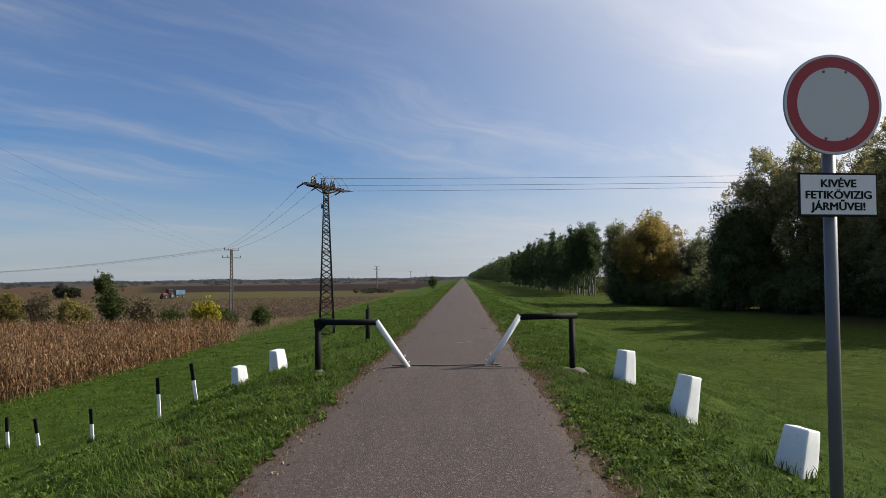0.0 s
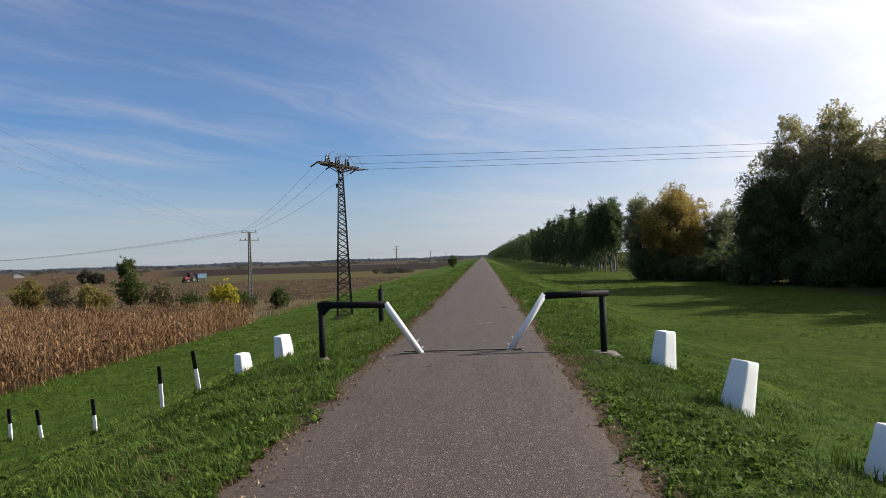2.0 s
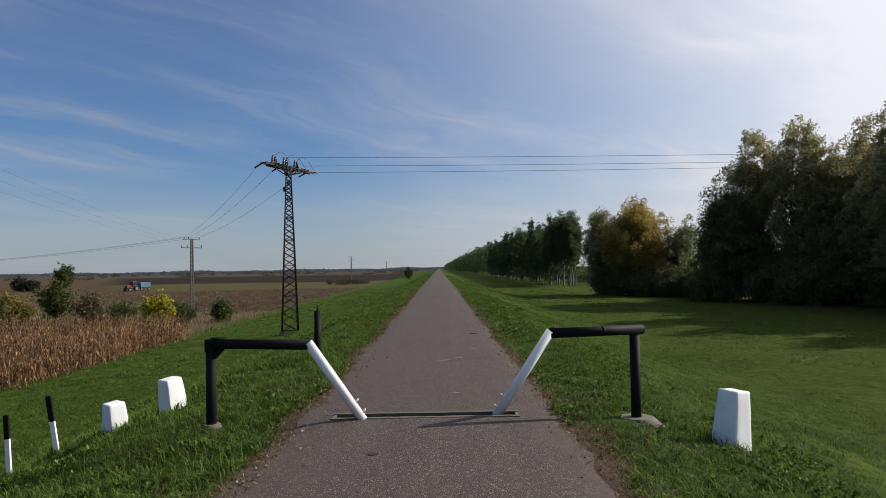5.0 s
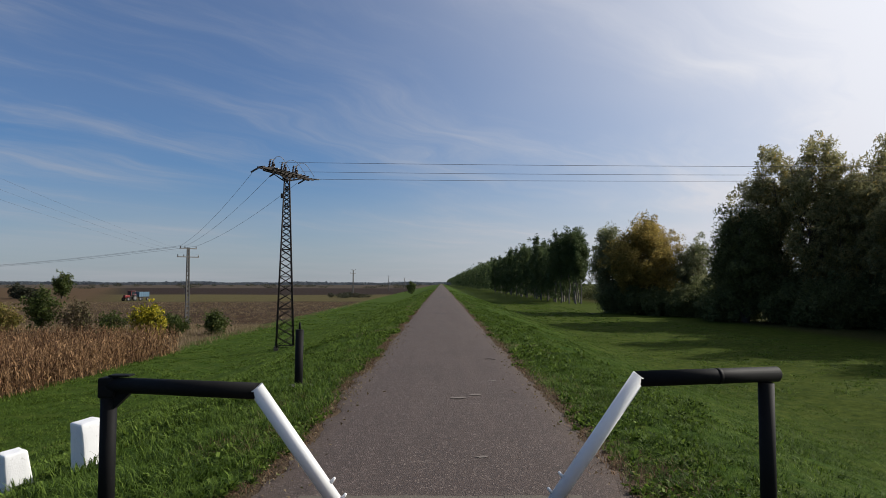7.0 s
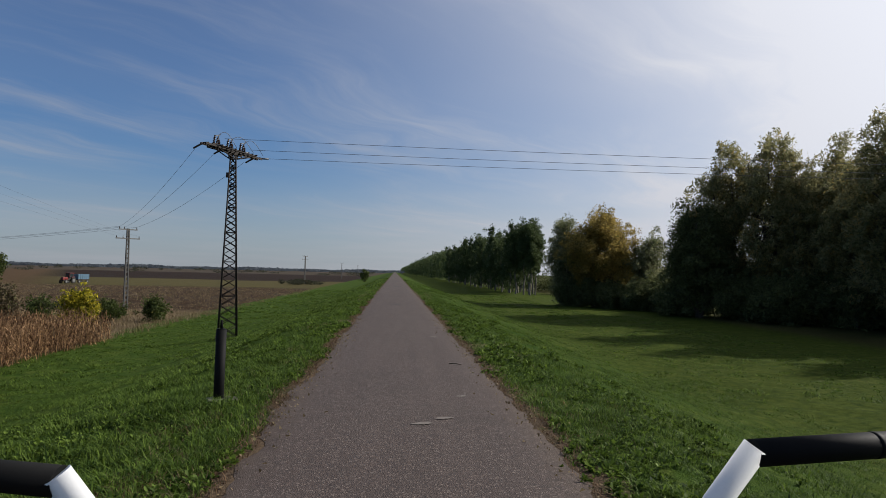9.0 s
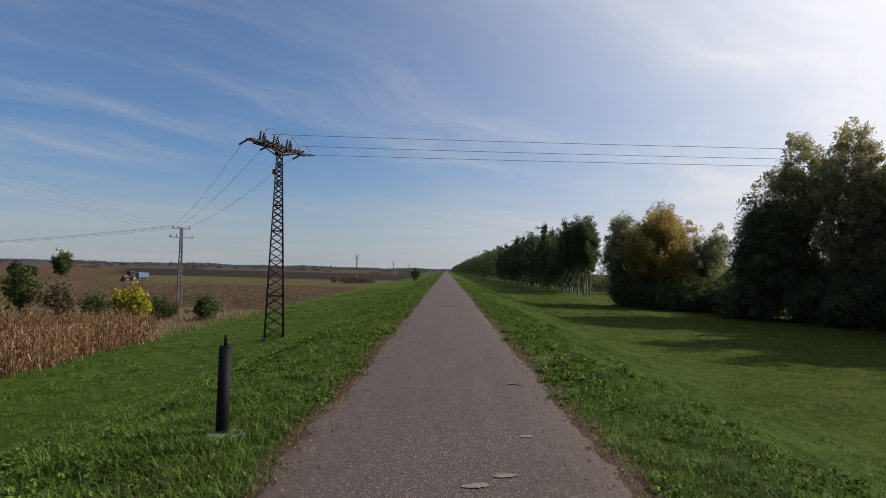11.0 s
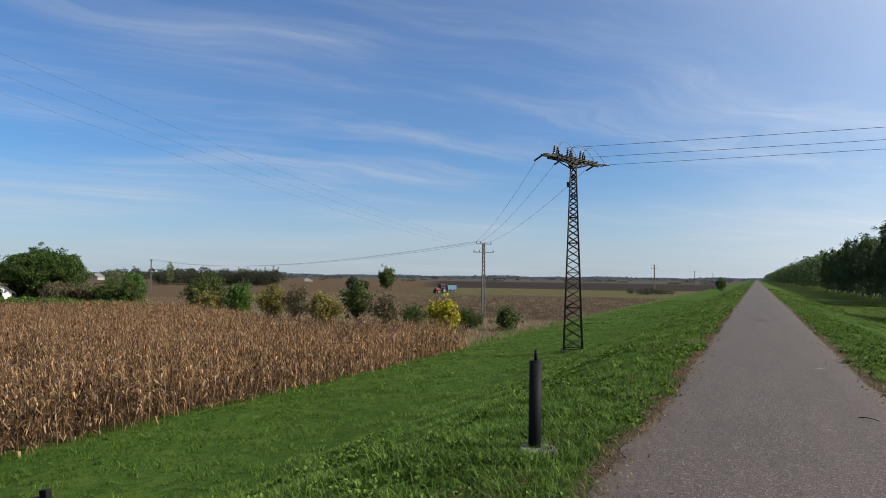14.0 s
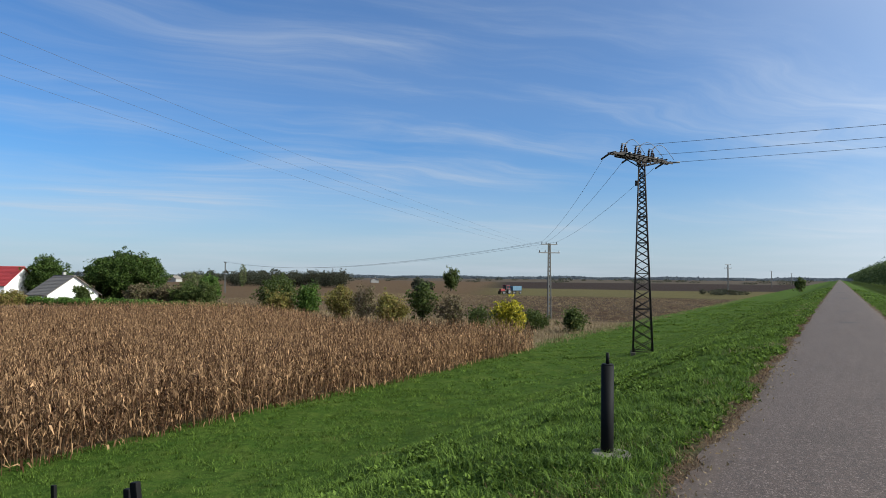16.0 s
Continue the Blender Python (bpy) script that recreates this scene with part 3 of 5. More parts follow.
def build_stake(x, y, top, lean, tilt=0.0):
    z = gh(x, y)
    h = max(0.6, top - z)
    head = 0.42
    b = thing("marker_stake", pose(x, y, z, tilt, lean, 12), "thin black and white marker stake leaning in grass", "marker stake", "marker stakes down the slope")
    part("white_foot", box((0.078, 0.062, h - head + 0.25), pose(0, 0, (h - head - 0.25) / 2), 0.008), LIME, b, "white painted lower half")
    part("black_head", box((0.084, 0.068, head), pose(0, 0, h - head / 2), 0.012), BLACK, b, "black painted upper half")


STAKES = ((-16.1, 17.0, -2.2, -2), (-12.8, 16.4, -2.18, -3), (-11.6, 15.95, -2.12, -8), (-9.75, 15.35, -1.75, -4), (-7.4, 14.2, -0.77, -3), (-6.18, 13.5, -0.32, -8))
for args in STAKES:
    build_stake(*args)


def disc_ring(r0, r1, y, seg=56):
    bm = bmesh.new()
    rings = [[bm.verts.new((r * math.cos(2 * math.pi * k / seg), y, r * math.sin(2 * math.pi * k / seg))) for k in range(seg)] for r in (r0, r1)]
    for k in range(seg):
        j = (k + 1) % seg
        bm.faces.new((rings[0][k], rings[1][k], rings[1][j], rings[0][j]))
    return bm


def lettering(text, size, m, parent, mat):
    cu = bpy.data.curves.new("lettering", "FONT")
    cu.body, cu.size, cu.align_x, cu.align_y, cu.extrude, cu.offset = text, size, "CENTER", "CENTER", 0.0008, 0.0
    cu.materials.append(mat)
    ob = new("lettering", cu)
    dg = bpy.context.evaluated_depsgraph_get()
    me = bpy.data.meshes.new_from_object(ob.evaluated_get(dg))
    bpy.data.objects.remove(ob)
    # thickened strokes: the letters laid over themselves, a little aside
    bm = bmesh.new()
    for k, (dx, dy) in enumerate(((0, 0), (0.0024, 0), (-0.0024, 0), (0, 0.0016), (0, -0.0016))):
        have = len(bm.verts)
        bm.from_mesh(me)
        bmesh.ops.translate(bm, verts=bm.verts[have:], vec=(dx, dy, 0.00006 * k))
    bm.to_mesh(me)
    bm.free()
    out = under(new("lettering", me), parent)
    out.matrix_basis = m @ Matrix.Diagonal((1.1, 1, 1, 1))
    return tagged(out, "black capital letters")


def build_sign():
    x, y = 2.511, 1.5
    z = gh(x, y)
    s = thing("traffic_sign", pose(x, y, z, 0, 0.7, 5), "round red-rimmed no-vehicles sign on a grey steel pole", "traffic sign")
    H = 2.682 - z
    pole = part("pole", rod((0, 0.05, -0.4), (0, 0.05, H + 0.25), 0.038, seg=24), STEEL, s)
    part("pole_cap", rod((0, 0.05, H + 0.25), (0, 0.05, H + 0.262), 0.036, 0.03, 24), STEEL, pole)
    disc = part("disc", rod((0, 0.004, H), (0, -0.004, H), 0.305, seg=64), ALU, s, "round sign plate")
    m = Matrix.Translation((0, 0, H))
    for r0, r1, mat, nm in ((0.0005, 0.226, SIGN_WHITE, "white_face"), (0.226, 0.292, SIGN_RED, "red_rim"), (0.292, 0.307, SIGN_WHITE, "white_edge")):
        bm = disc_ring(r0, r1, -0.008)
        bm.transform(m)
        bmesh.ops.reverse_faces(bm, faces=bm.faces)
        part(nm, bm, mat, disc)
    bm = disc_ring(0.303, 0.309, -0.008)
    for v in bm.verts:
        if abs(math.hypot(v.co.x, v.co.z) - 0.309) < 1e-4:
            v.co.y = 0.006
    bm.transform(m)
    part("folded_edge", bm, ALU, disc)
    for bx, bz in ((-0.055, 0.2), (0.085, 0.2), (-0.05, -0.21), (0.085, -0.21)):
        part("rivet", rod((bx, -0.008, H + bz), (bx, -0.014, H + bz), 0.009, 0.007, 10), GALV, disc)
    for bz in (0.16, -0.16):
        part("bracket", box((0.12, 0.1, 0.03), pose(0, 0.05, H + bz), 0.004), GALV, s)
    zp = 2.13 - z
    plate = part("text_plate", box((0.5, 0.008, 0.268), pose(0.02, 0, zp), 0.003), SIGN_BLACK, s, "black-edged white notice plate")
    part("plate_face", box((0.472, 0.004, 0.24), pose(0.02, -0.0055, zp), 0.001), PLATE_WHITE, plate)
    for text, dz, size in (("KIVÉVE", 0.066, 0.066), ("FETIKÖVIZIG", -0.004, 0.066), ("JÁRMŰVEI!", -0.074, 0.066)):
        lettering(text, size, pose(0.02, -0.0085, zp + dz, 90, 0, 0), plate, SIGN_BLACK)
    part("plate_bracket", box((0.1, 0.1, 0.03), pose(0, 0.05, zp), 0.004), GALV, s)


build_sign()


# ---- power line ----
def build_pylon():
    x, y = -10.4, 49.6
    z = gh(x, y)
    turn = 16.0
    p = thing("lattice_pylon", pose(x, y, z, 0, 0, turn), "tall dark rusty steel lattice pylon with a wide crossarm", "pylon")
    H, b0, b1 = 11.2, 0.56, 0.165
    AR = Matrix.Rotation(radians(52.0), 4, "Z")
    half = lambda h: b0 + (b1 - b0) * h / H
    for sx in (-1, 1):
        for sy in (-1, 1):
            part("footing", box((0.26, 0.26, 0.36), pose(sx * b0, sy * b0, -0.12), 0.02), RIM, p)
            bm = bmesh.new()
            a, c = Vector((sx * b0, sy * b0, -0.1)), Vector((sx * b1, sy * b1, H))
            add_rod(bm, a, c, 0.062, 0.05, 4)
            part("leg", bm, RUST, p)
    hs = [0.1]
    while hs[-1] < H - 0.25:
        hs.append(hs[-1] + 1.12 * half(hs[-1]) * 0.95 + 0.06)
    hs[-1] = H
    for i in range(len(hs) - 1):
        h0, h1 = hs[i], hs[i + 1]
        r0, r1 = half(h0), half(h1)
        for k in range(4):
            m = Matrix.Rotation(k * math.pi / 2, 3, "Z")
            q = [m @ Vector(v) for v in ((-r0, -r0, h0), (r1, -r1, h1), (r0, -r0, h0), (-r1, -r1, h1))]
            part("brace", rod(q[0], q[1], 0.023, seg=4), RUST, p)
            part("brace", rod(q[2], q[3], 0.023, seg=4), RUST, p)
            if i % 4 == 0:
                part("strut", rod(q[0], q[2], 0.025, seg=4), RUST, p)

    def on_arm(name, bm, mat, parent, label=""):
        bm.transform(AR)
        return part(name, bm, mat, parent, label)

    L = 2.9
    for sy in (-1, 1):
        on_arm("head_plate", box((0.46, 0.03, 0.34), pose(0, sy * 0.19, H + 0.14), 0.008), RUST, p)
        on_arm("crossarm_chord", box((2 * L, 0.09, 0.11), pose(0, sy * 0.17, H + 0.36)), RUST, p)
        for sx in (-1, 1):
            on_arm("crossarm_stay", rod((sx * L * 0.62, sy * 0.14, H + 0.32), (0, sy * 0.2, H - 0.12), 0.04, seg=4), RUST, p)
        on_arm("deck_rail", rod((-1.9, sy * 0.5, H + 0.34), (1.6, sy * 0.5, H + 0.34), 0.05, seg=4), RUST, p)
    for i in range(13):
        u = -L + 2 * L * (i + 0.5) / 13
        on_arm("crossarm_batten", box((0.07, 0.42 if abs(u) > 1.9 else 1.1, 0.06), pose(u, 0, H + 0.43)), RUST, p)
    for i in range(12):
        u, v = -L + 2 * L * i / 12, -L + 2 * L * (i + 1) / 12
        on_arm("lacing", rod((u, -0.17, H + 0.36), (v, 0.17, H + 0.36), 0.025, seg=4), RUST, p)
    for u in (-1.75, -0.45, 0.85):
        on_arm("switch_base", box((0.55, 0.16, 0.08), pose(u, 0, H + 0.5), 0.01), RUST, p)
        for du, lean in ((-0.2, 0.1), (0.06, 0.16), (0.32, -0.03)):
            tall = 0.5 if du < 0.3 else 0.34
            ins = on_arm("insulator", rod((u + du, 0, H + 0.5), (u + du + lean, 0, H + 0.5 + tall), 0.05, 0.04, 10), CERAMIC, p)
            for k in range(4):
                f = (k + 0.7) / 4.6
                on_arm("shed", rod((u + du + lean * f, 0, H + 0.48 + tall * f), (u + du + lean * f, 0, H + 0.53 + tall * f), 0.088, 0.055, 10), CERAMIC, ins)
        on_arm("switch_blade", rod((u - 0.14, 0, H + 1.02), (u + 0.3, 0, H + 1.06), 0.028, seg=8), GALV, p)
        on_arm("arcing_horn", rod((u + 0.26, 0, H + 1.04), (u + 0.5, 0.04, H + 1.2), 0.016, seg=6), RUST, p)
    for u in (-L + 0.1, -0.9, L - 0.5):
        on_arm("strain_insulator", rod((u, 0.1, H + 0.38), (u - 0.18, 0.62, H + 0.06), 0.062, 0.055, 8), CERAMIC, p)
    for u in (-1.9, 0.6, L):
        on_arm("strain_insulator", rod((u, -0.1, H + 0.42), (u + 0.3, -0.5, H + 0.42), 0.06, 0.05, 8), GALV, p, "pale glass strain insulator")
    for a, b in ((-1.6, -0.3), (-0.3, 1.5), (1.0, 2.6)):
        pts = [Vector((a + (b - a) * k, -0.45 * k, H + 1.02 - 0.5 * k + 0.62 * math.sin(math.pi * k) * (1 - 0.3 * k))) for k in [i / 10 for i in range(11)]]
        part_me("jumper_wire", tube_mesh("jumper_wire", [([AR @ q for q in pts], 0.016, 0.016)], WIRE), p)
    part("danger_box", box((0.16, 0.1, 0.32), pose(-0.32, -0.24, H - 1.15), 0.02), RUST, p)
    return p, H


PYLON, PYLON_H = build_pylon()


def build_concrete_pole(x, y, height, turn, arms, label, w0=0.42, w1=0.2, slots=True):
    z = gh(x, y)
    p = thing("utility_pole", pose(x, y, z, 0, 0, turn), label, "utility pole")
    n = 17 if slots else 1
    for s in (-1, 1):
        bm = bmesh.new()
        vs = []
        for h, w in ((-0.3, w0), (height, w1)):
            for dx, dy in ((-0.06, -0.1), (0.06, -0.1), (0.06, 0.1), (-0.06, 0.1)):
                vs.append(bm.verts.new((s * (w / 2) + dx, dy * (1 if h < 1 else 0.75), h)))
        for k in range(4):
            bm.faces.new((vs[k], vs[(k + 1) % 4], vs[4 + (k + 1) % 4], vs[4 + k]))
        bm.faces.new(vs[4:])
        part("flange", bm, POLE_CONCRETE, p)
    if slots:
        for i in range(n):
            h = 0.5 + (height - 0.7) * i / (n - 1)
            w = w0 + (w1 - w0) * h / height
            part("web", box((w - 0.1, 0.12, 0.2), pose(0, 0, h)), POLE_CONCRETE, p)
    for h, L in arms:
        arm = part("crossarm", box((L, 0.12, 0.12), pose(0, 0, h), 0.01), GALV, p)
        for u in (-L / 2 + 0.08, -L * 0.2, L / 2 - 0.08):
            part("insulator", rod((u, 0, h + 0.05), (u, 0, h + 0.3), 0.06, 0.035, 8), CERAMIC, arm)
    return p


POLE2 = (-29.9, 84.0)
build_concrete_pole(*POLE2, 8.95, 48, ((8.85, 2.1), (7.85, 2.7)), "concrete utility pole with rectangular slots and two crossarms")
build_concrete_pole(-29.5, 229.0, 9.2, 55, ((9.1, 2.4), (8.0, 2.8)), "distant concrete utility pole with two crossarms")
build_concrete_pole(-148.8, 140.0, 8.6, 40, ((8.4, 0.7),), "slim distant utility pole with one crossarm", 0.3, 0.16, False)
build_concrete_pole(-31.0, 400.0, 9.0, 55, ((8.9, 2.4),), "slim distant utility pole with one crossarm", 0.34, 0.18, False)
build_concrete_pole(-30.5, 560.0, 9.0, 55, ((8.9, 2.4),), "slim distant utility pole with one crossarm", 0.36, 0.2, False)


def build_wire(a, b, sag, r=0.011):
    a, b = Vector(a), Vector(b)
    n = 26
    pts = []
    for i in range(n + 1):
        k = i / n
        q = a.lerp(b, k)
        q.z -= sag * 4 * k * (1 - k)
        pts.append(q - a)
    ob = new("power_line", tube_mesh("power_line", [(pts, r, r)], WIRE, 4))
    ob.location = a
    tagged(ob, "thin dark overhead electric wire strung between poles", "wire", "overhead wires")


bpy.context.view_layer.update()
PM = PYLON.matrix_basis @ Matrix.Rotation(radians(52.0), 4, "Z")
for i, u in enumerate((-2.83, -1.08, 2.07)):
    a = PM @ Vector((u, 0.62, PYLON_H + 0.06))
    side = (-0.95, -0.3, 0.95)[i]
    c, s_ = math.cos(radians(48)), math.sin(radians(48))
    b = Vector((POLE2[0] + side * c, POLE2[1] + side * s_, gh(*POLE2) + 9.15))
    build_wire(a, b, 0.5)
    e = Vector((-148.8 + side * 0.7, 140.0 + side * 0.5, gh(-148.8, 140) + 8.75))
    build_wire(b, e, 2.4)
for i, side in enumerate((1.25, 0.2, -1.2)):
    b = Vector((POLE2[0] + side * c, POLE2[1] + side * s_, gh(*POLE2) + 8.12))
    build_wire(b, (-11.0 - 1.9 * i, -10.0 + i, 8.75), 0.8, 0.0045)
for i, u in enumerate((-1.6, 0.9, 3.05)):
    a = PM @ Vector((u, -0.5, PYLON_H + (0.85, 0.62, 0.42)[i]))
    build_wire(a, a + Vector((105, -13.5 - i, (-1.4, -1.2, -0.9)[i])), 0.6)


# ---- trees and bushes ----
def leaf_cloud(name, centres, sizes, mat, rng, long=1.8, droop=0.0):
    """Small diamond leaves or sprays at the given places."""
    n = len(centres)
    d = rng.normal(size=(n, 3))
    d[:, 2] = d[:, 2] * (1 - 0.5 * droop) - droop * 1.2
    d /= np.linalg.norm(d, axis=1)[:, None]
    e = np.cross(d, rng.normal(size=(n, 3)))
    e /= np.linalg.norm(e, axis=1)[:, None] + 1e-9
    a, w = d * (sizes * long / 2)[:, None], e * (sizes / 2)[:, None]
    v = np.stack([centres - a, centres + w * 1.5, centres + a], 1).reshape(-1, 3)
    return mesh_np(name, v, np.arange(n * 3).reshape(n, 3), mat)


def make_tree(name, label, category, at, H, R, base, leaf, bark, seed, stems=1, tips=60, leaves=9000, size=0.24,
              clump=0.9, droop=0.0, group="", trunk_r=0.25, lean=(0, 0), flat=1.0, open_=0.0, top=0.5, spread_=0.25, sub=2, even=False):
    """A tree: stems, limbs to many tips inside an uneven crown, sprays of leaves along the limbs."""
    rng = np.random.default_rng(seed)
    ob = thing(name, pose(at[0], at[1], gh(*at) - 0.05, 0, 0, 0), label, category, group)
    lines, tip_list, along = [], [], []
    stem_paths = []
    for s in range(stems):
        ang = rng.uniform(0, 2 * math.pi)
        out = (spread_ * R * rng.uniform(0.5, 1.2)) if stems > 1 else 0.05 * R
        end = np.array([math.cos(ang) * out + lean[0], math.sin(ang) * out + lean[1], H * rng.uniform(0.62, 0.8)])
        start = np.array([math.cos(ang), math.sin(ang), 0]) * (0.06 * R if stems > 1 else 0)
        pts = [start]
        for k in range(1, 8):
            f = k / 7
            q = start + (end - start) * np.array([f ** 1.3, f ** 1.3, f]) + rng.normal(size=3) * np.array([1, 1, 0.2]) * 0.012 * H * (1 if k < 7 else 0)
            pts.append(q)
        r = trunk_r * rng.uniform(0.7, 1.0) / math.sqrt(stems) * 1.2
        lines.append((pts, r, r * 0.18))
        stem_paths.append((np.array(pts), r))
    zc, hz = H * (base + 1) / 2, H * (1 - base) / 2
    for _ in range(tips):
        v = rng.normal(size=3)
        v /= np.linalg.norm(v)
        rad = rng.uniform(0.35, 1.0) ** 0.55
        bulge = 0.82 + 0.36 * noise.noise(Vector(v * 1.7) + Vector((seed * 1.7, 0, 0))) + 0.1 * rng.normal()
        bulge = 0.95 if even else bulge
        q = v * rad * bulge
        zrel = q[2]
        taper = 1.0 - top * max(0.0, zrel) ** 1.5 - (1 - flat) * max(0.0, -zrel)
        tip = np.array([q[0] * R * taper + lean[0] * (0.5 + 0.5 * zrel), q[1] * R * taper + lean[1] * (0.5 + 0.5 * zrel), zc + q[2] * hz])
        pts, r = stem_paths[rng.integers(len(stem_paths))]
        hstart = np.clip(tip[2] - rng.uniform(0.35, 1.0) * math.hypot(tip[0], tip[1]) * 1.0 - 0.3, 0.12 * H * (base + 0.3), H * 0.8)
        k = int(np.clip(np.searchsorted(pts[:, 2], hstart), 1, len(pts) - 1))
        f = np.clip((hstart - pts[k - 1][2]) / max(1e-3, pts[k][2] - pts[k - 1][2]), 0, 1)
        a = pts[k - 1] * (1 - f) + pts[k] * f
        mid = (a + tip) / 2 + np.array([0, 0, 0.12 * np.linalg.norm(tip - a)]) + rng.normal(size=3) * 0.05 * np.linalg.norm(tip - a)
        path = [a, mid, tip] if sub < 2 else [a, a * 0.3 + mid * 0.7, mid * 0.6 + tip * 0.4, tip]
        br = r * (1 - 0.75 * hstart / H) * rng.uniform(0.2, 0.42)
        lines.append((path, max(br, 0.012), 0.006))
        tip_list.append(tip)
        for _k in range(sub):
            g = rng.uniform(0.35, 0.9)
            p0 = mid * (1 - g) + tip * g
            t2 = p0 + rng.normal(size=3) * clump * 0.9
            if sub > 1:
                lines.append(([p0, t2], max(br * 0.35, 0.008), 0.004))
            tip_list.append(t2)
        along.append((mid, tip))
    part_me("trunk", tube_mesh("trunk", lines, bark, 6 if trunk_r > 0.1 else 4), ob)
    tips_np = np.array(tip_list)
    wts = rng.uniform(0.3, 1.0, len(tips_np)) ** (1 + 2 * open_)
    pick = rng.choice(len(tips_np), size=leaves, p=wts / wts.sum())
    off = rng.normal(size=(leaves, 3))
    off *= (rng.uniform(0.2, 1.0, leaves) ** 0.6 / (np.linalg.norm(off, axis=1) + 1e-6))[:, None]
    cr = clump * rng.uniform(0.6, 1.3, len(tips_np))
    c = tips_np[pick] + off * cr[pick][:, None] * np.array([1, 1, 0.85])
    if droop:
        c[:, 2] -= droop * clump * rng.uniform(0, 1.6, leaves) * (np.linalg.norm(off[:, :2], axis=1))
    m = int(leaves * 0.2)
    idx = rng.integers(len(along), size=m)
    g = rng.uniform(0, 1, m)[:, None]
    A, B = np.array([a for a, _ in along])[idx], np.array([b for _, b in along])[idx]
    c[:m] = A * (1 - g) + B * g + rng.normal(size=(m, 3)) * clump * 0.35
    c = c[c[:, 2] > 0.06]
    sizes = size * rng.uniform(0.6, 1.5, len(c))
    part_me("crown", leaf_cloud("crown", c, sizes, leaf, rng, 2.6 if droop else 1.7, droop), ob)
    return ob


WL = "tall feathery grey-green willow at the meadow edge"
WG = "willows at the meadow edge"
W = [make_tree("willow_tree", WL, "tree", (40.0, 75.0), 21.4, 5.6, 0.12, WILLOW, BARK, 11, 6, 230, 34000, 0.14, 0.72, 0.5, WG, 0.42, open_=0.75, top=0.25, spread_=0.5),
     make_tree("willow_tree", WL, "tree", (46.0, 73.5), 21.0, 5.2, 0.1, WILLOW, BARK, 12, 6, 220, 32000, 0.14, 0.72, 0.5, WG, 0.4, open_=0.75, top=0.25, spread_=0.5),
     make_tree("willow_tree", WL, "tree", (36.6, 79.5), 20.2, 4.8, 0.1, WILLOW, BARK, 13, 5, 200, 30000, 0.14, 0.7, 0.4, WG, 0.36, open_=0.35, top=0.3, spread_=0.45)]


def again(ob, x, y, turn, s):
    c = copy_thing(ob, pose(x, y, gh(x, y) - 0.05, 0, 0, turn))
    c.scale = (s, s, s)
    return c


for src, x, y, turn, s in ((1, 52.0, 70.0, 70, 0.84), (2, 42.0, 65.5, 30, 0.77), (0, 43.5, 69.5, 200, 0.78),
                           # mostly out of view, placed for the shadow they cast across the meadow
                           (0, 41.0, 59.5, 60, 0.95), (1, 42.5, 52.5, 15, 0.95), (0, 47.5, 46.5, 190, 0.95), (1, 53.0, 40.0, 280, 0.95), (2, 49.0, 54.0, 120, 1.0),
                           # filler willows among and behind the others, added to thicken the meadow's shadow
                           (1, 46.5, 67.0, 250, 0.78), (2, 49.5, 71.0, 80, 0.9), (0, 45.0, 78.5, 310, 0.85), (2, 46.5, 62.0, 150, 0.9), (1, 41.5, 71.5, 100, 0.78), (2, 50.5, 60.0, 20, 0.95)):
    again(W[src], x, y, turn, s)
make_tree("dark_willow_tree", "dense dark green tree leaning over the meadow", "tree", (33.7, 79.5), 13.6, 4.1, 0.02, DARKLEAF, BARK, 21, 3, 210, 62000, 0.14, 0.95, 0.2, "", 0.38, top=0.25, spread_=0.4)
D1 = make_tree("undergrowth_bush", "dark dense undergrowth bush beneath the willows", "bush", (37.0, 75.5), 4.6, 3.4, 0.0, DARKLEAF, BARK, 22, 6, 110, 22000, 0.145, 0.8, 0.1, "undergrowth beneath the trees", 0.12, spread_=0.6, top=0.2)
for x, y, turn, s in ((41.0, 70.0, 40, 1.0), (45.5, 66.5, 95, 1.1), (50.0, 63.0, 160, 1.0), (33.4, 82.5, 210, 1.05), (31.5, 91.5, 20, 0.75), (33.5, 93.0, 260, 0.95), (54.5, 61.0, 310, 1.1),
                      (27.5, 99.0, 75, 0.85), (30.5, 97.5, 125, 0.7), (36.0, 88.0, 180, 1.2), (40.5, 79.0, 290, 1.3), (47.0, 75.0, 50, 1.3), (38.0, 70.5, 15, 1.0), (43.0, 67.0, 130, 1.1), (46.5, 60.0, 200, 1.1), (51.0, 66.0, 260, 1.6), (56.0, 55.0, 330, 1.5), (44.5, 71.0, 170, 1.5), (52.0, 73.0, 100, 1.8), (58.0, 66.0, 30, 1.8), (48.5, 56.5, 80, 1.2), (29.0, 95.0, 240, 0.7), (25.2, 101.5, 310, 0.8)):
    again(D1, x, y, turn, s)
make_tree("golden_willow_tree", "round golden-brown autumn willow with dark limbs", "tree", (28.8, 100.0), 14.6, 6.4, 0.1, GOLD, BARK, 31, 5, 230, 70000, 0.125, 0.9, 0.3, "", 0.4, spread_=0.55, top=0.35)
make_tree("grey_willow_tree", "grey-green round willow behind the golden one", "tree", (24.6, 103.0), 13.4, 3.3, 0.04, SILVER, BARK, 32, 3, 130, 26000, 0.13, 0.8, 0.3, "", 0.32, spread_=0.5)
make_tree("leaning_willow_tree", "sparse pale willow with a long leaning trunk", "tree", (32.2, 97.0), 10.6, 3.6, 0.2, SILVER, BARK, 33, 3, 110, 18000, 0.12, 0.7, 0.4, "", 0.34, (3.6, 0), spread_=0.4, open_=0.6)

